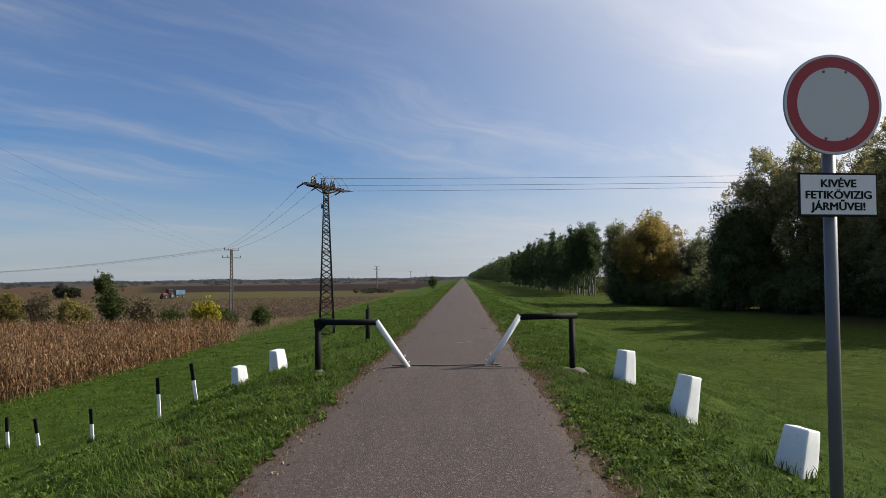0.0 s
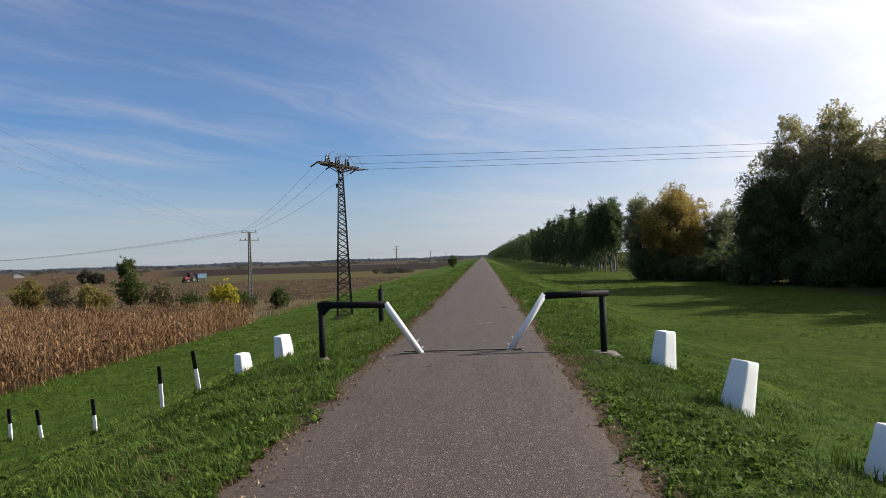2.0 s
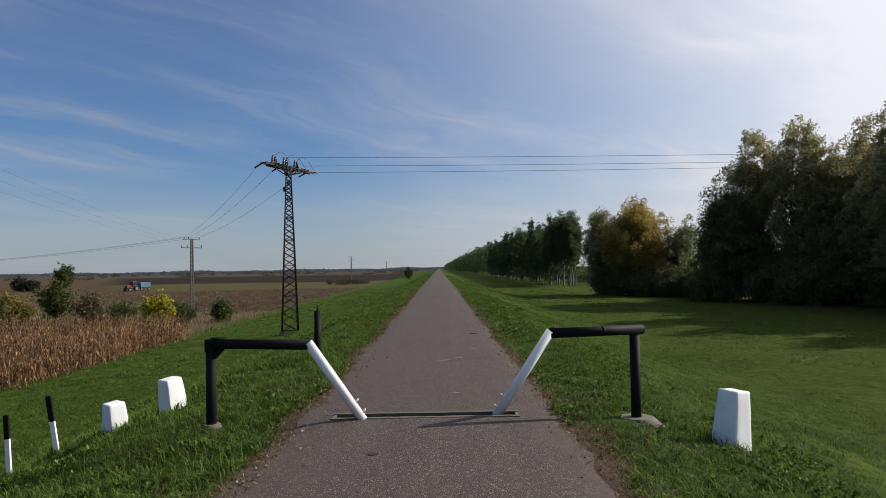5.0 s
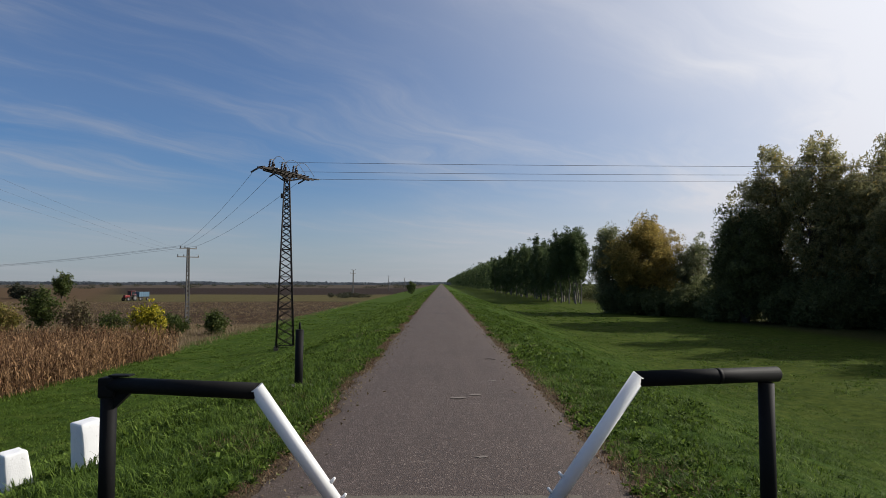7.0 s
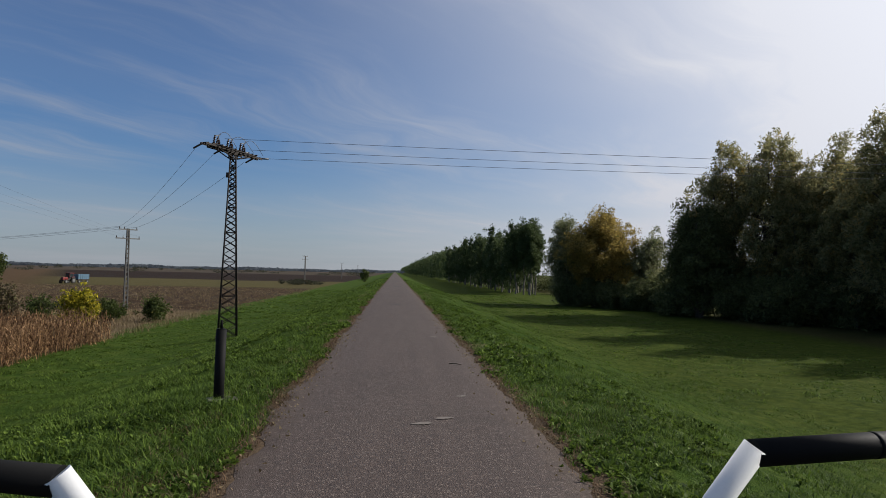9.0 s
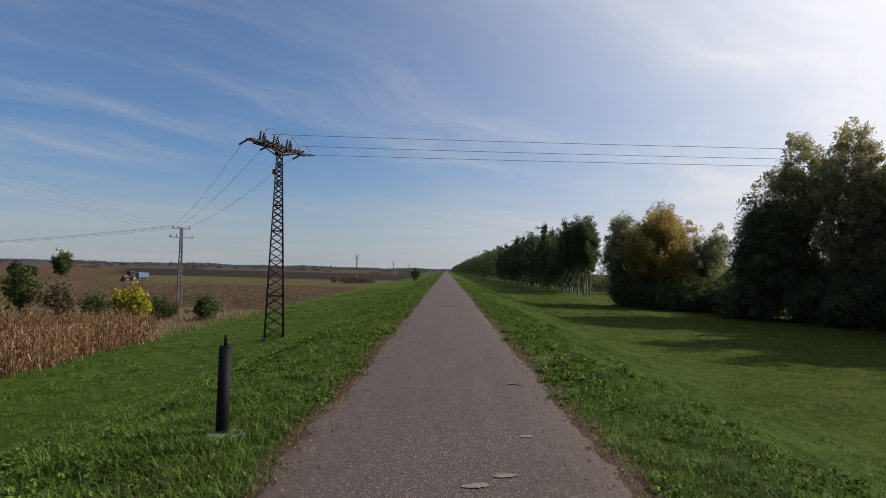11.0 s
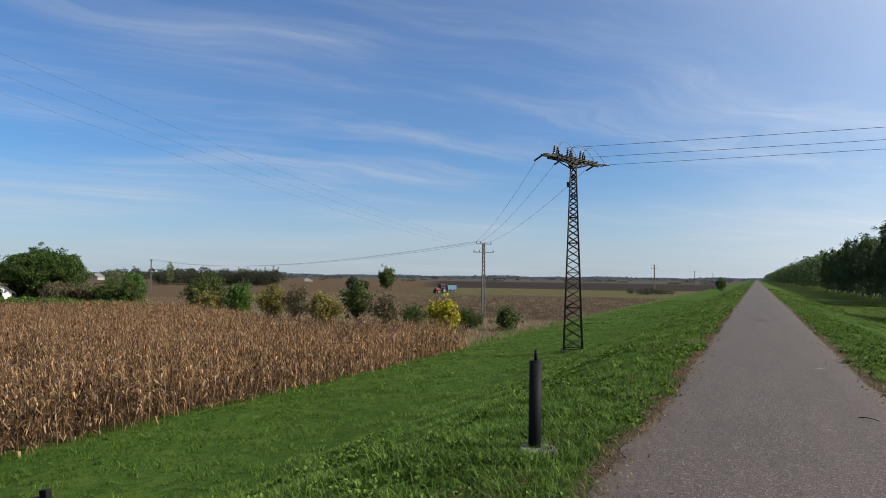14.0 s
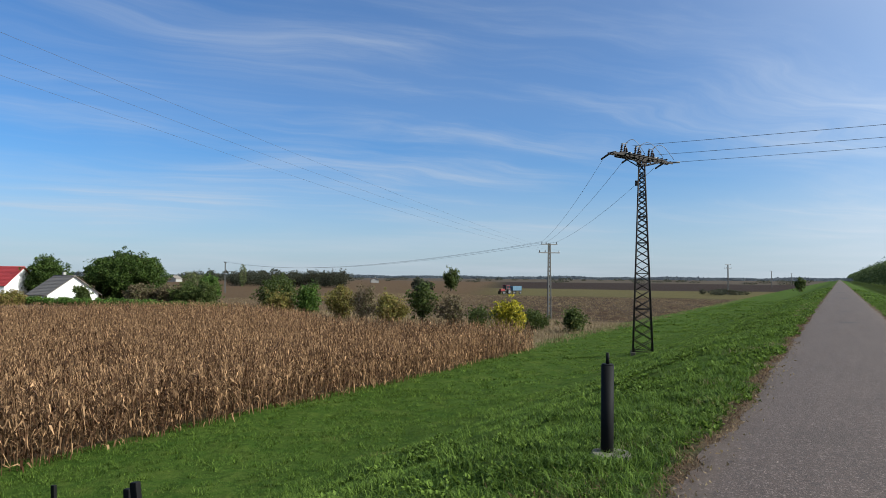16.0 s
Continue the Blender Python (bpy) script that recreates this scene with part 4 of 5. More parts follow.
PL = "slender green poplar with a bare lower trunk"
POP = [make_tree("poplar_tree", PL, "tree", (27.4 + 1.6 * i, 149.0 + 2.4 * i), 17.2 + 0.6 * i, 2.1, 0.2, POPLAR, PALEBARK, 41 + i, 1, 130, 15000, 0.17, 0.62, 0.0, "poplar row beside the dike", 0.2, top=0.85, sub=1) for i in range(2)]
POP += [make_tree("poplar_tree", "leafy green poplar in a dense row", "tree", (26.0 + 2.4 * i, 158.0 + 3 * i), 16.6 + 0.6 * i, 2.5, 0.02, POPLAR, PALEBARK, 44 + i, 1, 70, 8000, 0.21, 0.7, 0.0, "poplar row beside the dike", 0.2, top=0.85, sub=1) for i in range(2)]
rngp = np.random.default_rng(5)
for x, y, k, s in ((29.6, 147.5, 0, 0.98), (26.4, 153.0, 1, 0.93), (30.6, 155.0, 0, 1.03), (28.2, 146.0, 1, 0.9)):
    again(POP[k], x, y, rngp.uniform(0, 360), s)
for i in range(75):
    row, k = i % 3, i // 3
    x, y = 26.0 + row * 3.6 + rngp.normal() * 0.5, 163.0 + k * 7.0 + row * 2.1 + rngp.normal() * 0.8
    again(POP[2 + i % 2], x, y, rngp.uniform(0, 360), rngp.uniform(0.82, 1.1))


def far_trees(name, label, spots, mat, leaves, seed):
    """Distant trees in one sheet of leaf sprays; spots: x, y, height, radius."""
    rng = np.random.default_rng(seed)
    cs, ss = [], []
    for x, y, h, r in spots:
        n = int(leaves * rng.uniform(0.7, 1.2))
        v = rng.normal(size=(n, 3))
        v /= np.linalg.norm(v, axis=1)[:, None]
        v *= rng.uniform(0.3, 1.0, n)[:, None] ** 0.5
        bulge = 1 + 0.25 * np.sin(3 * np.arctan2(v[:, 1], v[:, 0]) + rng.uniform(0, 6)) * np.cos(2.5 * v[:, 2] + rng.uniform(0, 6))
        cs.append(np.array([x, y, gh(x, y) + h * 0.52]) + v * np.array([r, r, h * 0.5]) * bulge[:, None])
        ss.append(np.full(n, 1.9 * math.sqrt(r * h / n) + 0.1) * rng.uniform(0.6, 1.3, n))
    c, s = np.concatenate(cs), np.concatenate(ss)
    ok = c[:, 2] > -3.4
    tagged(new(name, leaf_cloud(name, c[ok], s[ok], mat, rng, 1.4)), label, "woods", kind="stuff")


rngf = np.random.default_rng(8)
far_trees("far_poplars", "long distant row of dark green poplars", [(26 + 3.6 * (i % 3) + rngf.normal(), 346 + i * 2.6 + rngf.normal() * 1.5, rngf.uniform(14.5, 18.5), rngf.uniform(2.2, 3.0)) for i in range(330)]
          + [(26 + 6 * (i % 2), 1205 + i * 8.0, rngf.uniform(14.5, 18), 4.5) for i in range(170)], POPLAR, 260, 81)
far_trees("wood_behind_meadow", "thin wood behind the meadow trees", [(rngf.uniform(80, 190), rngf.uniform(110, 330), rngf.uniform(7, 10), rngf.uniform(3, 5)) for i in range(70)], WILLOW, 260, 82)
far_trees("scrub_behind_meadow", "low dark scrub between the trees", [(rngf.uniform(30, 60), rngf.uniform(150, 200), rngf.uniform(2.5, 4.5), rngf.uniform(2, 4)) for i in range(26)], DARKLEAF, 420, 90)
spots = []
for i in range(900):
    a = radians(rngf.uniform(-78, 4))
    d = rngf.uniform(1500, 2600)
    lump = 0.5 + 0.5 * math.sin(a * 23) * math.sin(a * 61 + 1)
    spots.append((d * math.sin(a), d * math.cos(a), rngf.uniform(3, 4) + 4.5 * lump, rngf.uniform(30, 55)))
far_trees("horizon_woods", "far horizon woods coloured blue-grey for haze", spots, FARWOOD, 110, 83)
spots = []
for i in range(70):
    a = radians(rngf.uniform(-75, -1))
    d = rngf.uniform(520, 1200)
    spots.append((d * math.sin(a), d * math.cos(a), rngf.uniform(1.5, 4.5), rngf.uniform(3, 9)))
far_trees("far_hedgerows", "scattered distant hedgerow trees and bushes", spots, FARGREEN, 150, 84)
far_trees("orchard_belt", "autumn coloured belt of trees behind the field", [(-246 + i * 1.45 + rngf.normal(), 232 + rngf.normal() * 4, rngf.uniform(4.6, 7.2), rngf.uniform(2.2, 3.4)) for i in range(46)], FARGREEN, 800, 85)
far_trees("dike_foot_scrub", "low dark scrub along the foot of the dike", [(-31 + rngf.normal() * 3.5, 226 + rngf.normal() * 5, rngf.uniform(1.0, 2.0), rngf.uniform(1.2, 2.4)) for i in range(10)], FARGREEN, 240, 86)
make_tree("lone_tree", "small dark round tree on the distant dike", "tree", (-13.0, 291.0), 5.8, 2.0, 0.1, BUSHGREEN, BARK, 52, 2, 40, 2500, 0.3, 0.7, 0, "", 0.14)

BG = "bushes along the field edge"
make_tree("sapling_tree", "small leafy dark green tree among dry weeds", "tree", (-36.1, 65.9), 4.6, 1.75, 0.2, BUSHGREEN, BARK, 61, 1, 61, 3427, 0.148, 0.42, 0, BG, 0.09, top=0.3)
make_tree("yellow_bush", "bright yellow-green autumn bush beside the maize", "bush", (-24.2, 60.3), 3.0, 1.2, 0.0, YELLOW, BARK, 62, 4, 56, 6300, 0.148, 0.45, 0, BG, 0.06, spread_=0.5)
make_tree("low_bush", "low dark green bush at the pole foot", "bush", (-25.2, 68.2), 1.7, 1.5, 0.0, BUSHGREEN, BARK, 63, 5, 50, 3141, 0.140, 0.4, 0, BG, 0.05, spread_=0.7)
make_tree("upright_bush", "upright dark green bush in straw grass", "bush", (-21.0, 67.6), 2.3, 1.05, 0.0, BUSHGREEN, BARK, 64, 4, 50, 3141, 0.140, 0.4, 0, BG, 0.05, spread_=0.6)
make_tree("sparse_bush", "sparse brown-green shrub among dry weeds", "bush", (-33.0, 66.0), 3.2, 1.6, 0.05, TWIGGY, BARK, 65, 6, 64, 2940, 0.125, 0.5, 0, BG, 0.05, spread_=0.8, open_=0.5)
make_tree("dark_shrub", "dark twiggy shrub among dry weeds", "bush", (-30.2, 66.6), 2.3, 1.5, 0.0, BUSHGREEN, BARK, 66, 6, 56, 2142, 0.133, 0.45, 0, BG, 0.05, spread_=0.8, open_=0.4)
make_tree("olive_bush", "yellowing olive-green bush behind the maize", "bush", (-41.4, 67.8), 3.2, 2.0, 0.0, OLIVE, BARK, 67, 5, 67, 5140, 0.148, 0.5, 0, BG, 0.06, spread_=0.7)
make_tree("twiggy_bush", "bare twiggy brown shrub behind the maize", "bush", (-45.5, 68.6), 3.7, 1.9, 0.0, TWIGGY, BARK, 68, 6, 64, 3150, 0.125, 0.5, 0, BG, 0.05, spread_=0.8, open_=0.5)
make_tree("olive_bush", "tall yellow-green bush behind the maize", "bush", (-50.0, 70.0), 4.0, 1.9, 0.0, OLIVE, BARK, 69, 5, 67, 5140, 0.148, 0.5, 0, BG, 0.06, spread_=0.7)
make_tree("thicket_bush", "large dark green thicket behind the maize", "bush", (-67.0, 77.0), 5.0, 3.3, 0.0, BUSHGREEN, BARK, 70, 6, 112, 9996, 0.172, 0.7, 0, BG, 0.09, spread_=0.8)
make_tree("thicket_bush", "leafy green bush behind the maize", "bush", (-60.2, 76.0), 4.2, 1.7, 0.0, HEDGE, BARK, 71, 4, 70, 5997, 0.156, 0.55, 0, BG, 0.07, spread_=0.6)
make_tree("low_bush", "rusty green low bush behind the maize", "bush", (-63.0, 73.5), 2.8, 2.2, 0.0, OLIVE, BARK, 72, 5, 56, 3998, 0.156, 0.5, 0, BG, 0.06, spread_=0.8)
make_tree("conical_bush", "conical leafy green bush at the field edge", "bush", (-96.0, 90.0), 5.2, 2.3, 0.0, HEDGE, BARK, 73, 3, 84, 5997, 0.203, 0.6, 0, BG, 0.09, spread_=0.4, top=0.6)
make_tree("field_tree", "dark tree standing in the far field", "tree", (-113, 205), 7.6, 3.1, 0.15, BUSHGREEN, BARK, 74, 1, 50, 2600, 0.42, 0.9, 0, "", 0.2)
make_tree("field_bush", "dark reddish bush in the far field", "bush", (-120, 200), 3.6, 3.6, 0.0, FARGREEN, BARK, 75, 4, 36, 1800, 0.4, 0.8, 0, "", 0.1, spread_=0.8)
make_tree("field_bush", "low green bush in the far field", "bush", (-128, 208), 4.2, 2.8, 0.0, FARGREEN, BARK, 76, 4, 36, 1500, 0.4, 0.8, 0, "", 0.1, spread_=0.8)


# ---- houses and garden ----
def quad_slab(bm, pts, thick):
    """A slab from four corners, thickened downwards."""
    top = [bm.verts.new(p) for p in pts]
    n = (Vector(pts[1]) - Vector(pts[0])).cross(Vector(pts[3]) - Vector(pts[0])).normalized()
    if n.z < 0:
        n = -n
    low = [bm.verts.new(Vector(p) - n * thick) for p in pts]
    bm.faces.new(top)
    bm.faces.new(low[::-1])
    for k in range(4):
        j = (k + 1) % 4
        bm.faces.new((top[k], low[k], low[j], top[j]))
    bmesh.ops.recalc_face_normals(bm, faces=bm.faces)
    return bm


def build_house(x, y, turn, w, d, eave, ridge, wall, roof, label, window=True, over=0.45):
    """A gabled house; its gable faces the local -y side."""
    h = thing("house", pose(x, y, gh(x, y), 0, 0, turn), label, "house")
    bm = bmesh.new()
    prof = [(-w / 2, 0), (w / 2, 0), (w / 2, eave), (0, ridge), (-w / 2, eave)]
    a = [bm.verts.new((px, -d / 2, pz)) for px, pz in prof]
    b = [bm.verts.new((px, d / 2, pz)) for px, pz in prof]
    bm.faces.new(a)
    bm.faces.new(b[::-1])
    for k in range(5):
        j = (k + 1) % 5
        bm.faces.new((a[j], a[k], b[k], b[j]))
    bmesh.ops.recalc_face_normals(bm, faces=bm.faces)
    part("wall", bm, wall, h)
    k = (ridge - eave) / (w / 2)
    for s in (-1, 1):
        e = w / 2 + over
        pts = [(0, -d / 2 - over, ridge + 0.14), (s * e, -d / 2 - over, eave - over * k + 0.14), (s * e, d / 2 + over, eave - over * k + 0.14), (0, d / 2 + over, ridge + 0.14)]
        r = part("roof_slope", quad_slab(bmesh.new(), pts, 0.12), roof, h)
        rows = bmesh.new()
        for i in range(14):
            f = (i + 0.5) / 14
            add_box(rows, (0.05, d + 2 * over - 0.1, 0.035), pose(s * e * f, 0, ridge + 0.155 - (e * k) * f, 0, s * math.degrees(math.atan(k)), 0))
        part("tile_courses", rows, roof, r)
    part("ridge_cap", rod((0, -d / 2 - over, ridge + 0.14), (0, d / 2 + over, ridge + 0.14), 0.1, seg=8), roof, h)
    part("chimney", box((0.5, 0.6, 1.1), pose(0.6, d * 0.2, ridge + 0.25), 0.03), CONCRETE, h)
    if window:
        for wx, wz in ((0.2, eave + 0.75),):
            win = part("window", box((0.75, 0.06, 0.8), pose(wx, -d / 2 - 0.03, wz), 0.01), TIMBER, h)
            part("pane", box((0.58, 0.03, 0.63), pose(wx, -d / 2 - 0.06, wz)), GLASS, win)
    return h


build_house(-122.4, 79.5, 84, 8.8, 7.6, 1.35, 4.5, PLASTER, TILE_GREY, "white plastered gabled house with a grey tiled roof")
build_house(-149.5, 80.0, 120, 11.0, 13.0, 2.7, 6.2, PLASTER, ROOF_RED, "house with a bright red metal roof behind bushes", False)
for x, y, turn, w, d, e, r, roof, lab in ((-300, 415, 40, 6, 7, 2.0, 3.6, TILE_GREY, "distant pale village house with a dark roof"), (-402, 318, 20, 7, 8, 2.2, 4.2, TILE_GREY, "distant grey-roofed village house among trees"),
                                          (-430, 290, 50, 7, 9, 2.4, 4.8, ROOF_RED, "distant village house with a reddish roof")):
    build_house(x, y, turn, w, d, e, r, CONCRETE, roof, lab, False)
make_tree("walnut_tree", "large round dark green walnut tree behind the house", "tree", (-119.4, 89.8), 9.2, 8.2, 0.02, WALNUT, BARK, 91, 2, 620, 80000, 0.21, 0.72, 0, "", 0.4, spread_=0.3, top=0.15, even=True)
make_tree("garden_tree", "green and yellowing garden tree by the houses", "tree", (-141.5, 87.0), 8.6, 4.8, 0.04, WALNUT, BARK, 92, 2, 200, 26000, 0.22, 0.8, 0, "", 0.3, top=0.4)
make_tree("conifer_bush", "blue-green conifer in front of the white house", "bush", (-109.0, 75.0), 3.1, 1.4, 0.0, BUSHGREEN, BARK, 93, 1, 50, 3000, 0.24, 0.5, 0, "", 0.1, top=0.75)
for i, (x, y, H_, R_, leaf) in enumerate(((-100.0, 79.5, 3.4, 2.6, TWIGGY), (-96.5, 82.0, 3.2, 2.6, TWIGGY), (-92.5, 82.5, 3.0, 2.4, BUSHGREEN), (-101.5, 90.0, 3.6, 2.2, BUSHGREEN), (-126.0, 66.5, 4.4, 3.0, BUSHGREEN),
                                          (-119.0, 63.5, 2.4, 2.6, OLIVE), (-112.5, 65.5, 1.7, 2.2, OLIVE), (-90.0, 84.0, 3.6, 2.1, BUSHGREEN))):
    make_tree("garden_bush", ("brown-green" if leaf is TWIGGY else "dark green" if leaf is BUSHGREEN else "yellow-green") + " garden bush by the white house", "bush", (x, y), H_, R_, 0.0, leaf, BARK, 100 + i, 5, 90, 12000, 0.16, 0.6, 0, "garden bushes", 0.07, spread_=0.8)
rngh = np.random.default_rng(15)
far_trees("garden_hedge", "low trimmed green hedge along the maize field", [(-72 - 0.62 * i + rngh.normal() * 0.3, 71.5 - 0.05 * i + rngh.normal() * 0.4, rngh.uniform(0.9, 1.45), rngh.uniform(0.7, 1.1)) for i in range(80)], HEDGE, 420, 87)
far_trees("village_trees", "dark trees around the distant village", [(-310 - rngh.uniform(0, 190), 300 + rngh.uniform(0, 160), rngh.uniform(5, 10), rngh.uniform(3, 6)) for i in range(60)], FARGREEN, 160, 88)
far_trees("village_conifers", "dark conifer and poplar tops by the village", [(-212, 205, 9.5, 1.6), (-238, 200, 6.5, 2.6), (-190, 165, 5.6, 2.8)], DARKLEAF, 700, 89)


# ---- tractor and trailer ----
def wheel(parent, x, y, r, w):
    bm = bmesh.new()
    add_rod(bm, (x, y - w / 2, r), (x, y + w / 2, r), r, seg=28)
    bmesh.ops.bevel(bm, geom=[e for e in bm.edges if len(e.link_faces) == 2 and any(len(f.verts) > 4 for f in e.link_faces)], offset=w * 0.2, segments=2, affect="EDGES")
    tyre = part("tyre", bm, RUBBER, parent)
    part("rim", rod((x, y - w / 2 - 0.01, r), (x, y + w / 2 + 0.01, r), r * 0.52, seg=20), GALV, tyre)
    for k in range(18):
        a = 2 * math.pi * k / 18
        part("lug", box((0.05, w * 0.95, 0.07), Matrix.Translation((x + math.cos(a) * r, y, r + math.sin(a) * r)) @ Matrix.Rotation(-a + math.pi / 2, 4, "Y")), RUBBER, tyre)


def build_tractor():
    x, y = -82.6, 183.0
    t = thing("tractor", pose(x, y, gh(x, y), 0, 0, 252), "old red farm tractor pulling a trailer on the stubble", "tractor")
    for s in (-1, 1):
        wheel(t, -0.9, s * 0.85, 0.78, 0.42)
        wheel(t, 1.35, s * 0.8, 0.5, 0.28)
        part("mudguard", box((1.2, 0.4, 0.07), pose(-0.9, s * 0.82, 1.62, 0, 8, 0), 0.03), RED_PAINT, t)
        part("headlight", rod((1.92, s * 0.3, 1.25), (1.96, s * 0.3, 1.25), 0.09, seg=12), GLASS, t)
    part("bonnet", box((1.7, 0.75, 0.7), pose(1.05, 0, 1.25), 0.09), RED_PAINT, t)
    part("chassis", box((2.7, 0.5, 0.35), pose(0.3, 0, 0.78), 0.04), DARKSTEEL, t)
    cab = part("cab", box((1.35, 1.35, 1.2), pose(-0.55, 0, 1.95), 0.06), GLASS, t, "dark glazed cab")
    for sx in (-1, 1):
        for sy in (-1, 1):
            part("cab_post", box((0.08, 0.08, 1.25), pose(-0.55 + sx * 0.66, sy * 0.66, 1.95), 0.01), RED_PAINT, cab)
    part("roof", box((1.55, 1.5, 0.14), pose(-0.55, 0, 2.6), 0.05), RED_PAINT, t)
    part("exhaust", rod((1.0, 0.25, 1.5), (1.0, 0.25, 2.5), 0.05, seg=10), DARKSTEEL, t)


def build_trailer():
    x, y = -81.6, 187.0
    t = thing("farm_trailer", pose(x, y, gh(x, y), 0, 0, 252), "pale blue high-sided farm trailer behind the tractor", "trailer")
    part("floor_frame", box((3.7, 2.1, 0.25), pose(-0.3, 0, 0.95), 0.03), DARKSTEEL, t)
    for s in (-1, 1):
        sidep = part("side_board", box((3.7, 0.07, 1.25), pose(-0.3, s * 1.05, 1.7), 0.01), BLUE_PAINT, t)
        for k in range(6):
            part("rib", box((0.09, 0.06, 1.25), pose(-2.1 + k * 0.72, s * 1.1, 1.7)), BLUE_PAINT, sidep)
        part("end_board", box((0.07, 2.06, 1.25), pose(-0.3 + s * 1.85, 0, 1.7), 0.01), BLUE_PAINT, t)
        wheel(t, -1.6, s * 0.95, 0.45, 0.28)
        wheel(t, 1.1, s * 0.95, 0.45, 0.28)
    part("drawbar", rod((1.9, 0, 0.8), (3.0, 0, 0.65), 0.06, seg=8), DARKSTEEL, t)


build_tractor()
build_trailer()


# ---- maize ----
def build_maize():
    rng = np.random.default_rng(3)
    bx, by = [-92, -76, -71, -66, -52, -34, -24, -17], [34, 47, 57, 64.5, 62, 50.5, 51, 52]
    px, py = [], []
    for x in np.arange(-18.15, -88, -0.62):
        y0 = max(4.0, 3.0 + 0.42 * abs(x) * (abs(x) > 26))
        y1 = np.interp(x, bx, by)
        n = max(0, int((y1 - y0) / 0.17))
        px.append(np.full(n, x) + rng.normal(size=n) * 0.05)
        py.append(np.linspace(y0, y1, n) + rng.normal(size=n) * 0.05 + 0.4 * rng.normal())
    px, py = np.concatenate(px), np.concatenate(py)
    keep = rng.uniform(size=len(px)) < np.where(px > -27, 1.0, np.where(px > -45, 0.8, 0.62))
    px, py = px[keep], py[keep]
    n = len(px)
    pz = gz(px, py) - 0.03
    h = 1.72 * rng.uniform(0.8, 1.1, n)
    tilt = rng.normal(size=(n, 2)) * 0.1
    base = np.stack([px, py, pz], 1)
    topv = base + np.stack([tilt[:, 0] * h, tilt[:, 1] * h, h], 1)
    V, F, off = [], [], 0
    # stalks: three-sided, tapering into the tassel
    ang = np.arange(3) * 2 * np.pi / 3
    ring = np.stack([np.cos(ang), np.sin(ang), np.zeros(3)], 1)
    v = np.concatenate([base[:, None] + ring * 0.012, topv[:, None] + ring * 0.005], 1)
    q = np.array([[0, 1, 4, 3], [1, 2, 5, 4], [2, 0, 3, 5]])
    V.append(v.reshape(-1, 3))
    F.append((np.arange(n)[:, None, None] * 6 + q).reshape(-1, 4))
    off += n * 6
    # leaves: rise from the stalk, arch over and hang
    for k in range(13):
        f = np.clip(0.06 + 0.071 * k + rng.normal(size=n) * 0.04, 0.04, 0.97)
        root = base + (topv - base) * f[:, None]
        a = rng.uniform(0, 2 * np.pi, n)
        d = np.stack([np.cos(a), np.sin(a), np.zeros(n)], 1)
        s = np.stack([-np.sin(a), np.cos(a), np.zeros(n)], 1) + rng.normal(size=(n, 3)) * 0.35
        L = rng.uniform(0.2, 0.52, n) * (1.1 - 0.35 * f)
        w = rng.uniform(0.011, 0.03, n)
        up = rng.uniform(0.1, 0.5, n)
        hang = rng.uniform(0.1, 0.95, n)
        p1 = root + d * (L * 0.45)[:, None] + np.array([0, 0, 1]) * (L * up)[:, None]
        p2 = p1 + d * (L * 0.35)[:, None] - np.array([0, 0, 1]) * (L * hang)[:, None]
        v = np.stack([root - s * (w * 0.3)[:, None], root + s * (w * 0.3)[:, None], p1 + s * w[:, None], p1 - s * w[:, None],
                      p2 + s * (w * 0.25)[:, None], p2 - s * (w * 0.25)[:, None]], 1)
        V.append(v.reshape(-1, 3))
        F.append((off + np.arange(n)[:, None, None] * 6 + np.array([[0, 1, 2, 3], [3, 2, 4, 5]])).reshape(-1, 4))
        off += n * 6
    # tassels and husks
    for k in range(3):
        a = rng.uniform(0, 2 * np.pi, n)
        d = np.stack([np.cos(a) * 0.5, np.sin(a) * 0.5, np.ones(n)], 1)
        tip = topv + d * rng.uniform(0.1, 0.24, n)[:, None]
        s = np.stack([-np.sin(a), np.cos(a), np.zeros(n)], 1) * 0.008
        v = np.stack([topv - s, topv + s, tip + s, tip - s], 1)
        V.append(v.reshape(-1, 3))
        F.append(off + np.arange(n * 4).reshape(n, 4))
        off += n * 4
    for k in range(2):
        root = base + (topv - base) * rng.uniform(0.38, 0.6, n)[:, None]
        a = rng.uniform(0, 2 * np.pi, n)
        d = np.stack([np.cos(a) * 0.7, np.sin(a) * 0.7, np.full(n, rng.uniform(-0.6, 0.8))], 1)
        tip = root + d * 0.24
        s = np.stack([-np.sin(a), np.cos(a), np.zeros(n)], 1) * 0.02
        m = (root + tip) / 2
        V.append(np.stack([root, m + s, tip, m - s], 1).reshape(-1, 3))
        F.append(off + np.arange(n * 4).reshape(n, 4))
        off += n * 4
    tagged(new("maize_field", mesh_np("maize_field", np.concatenate(V), np.concatenate(F), CORN)), "tall dry brown maize field ready for harvest", "maize", kind="stuff")


build_maize()


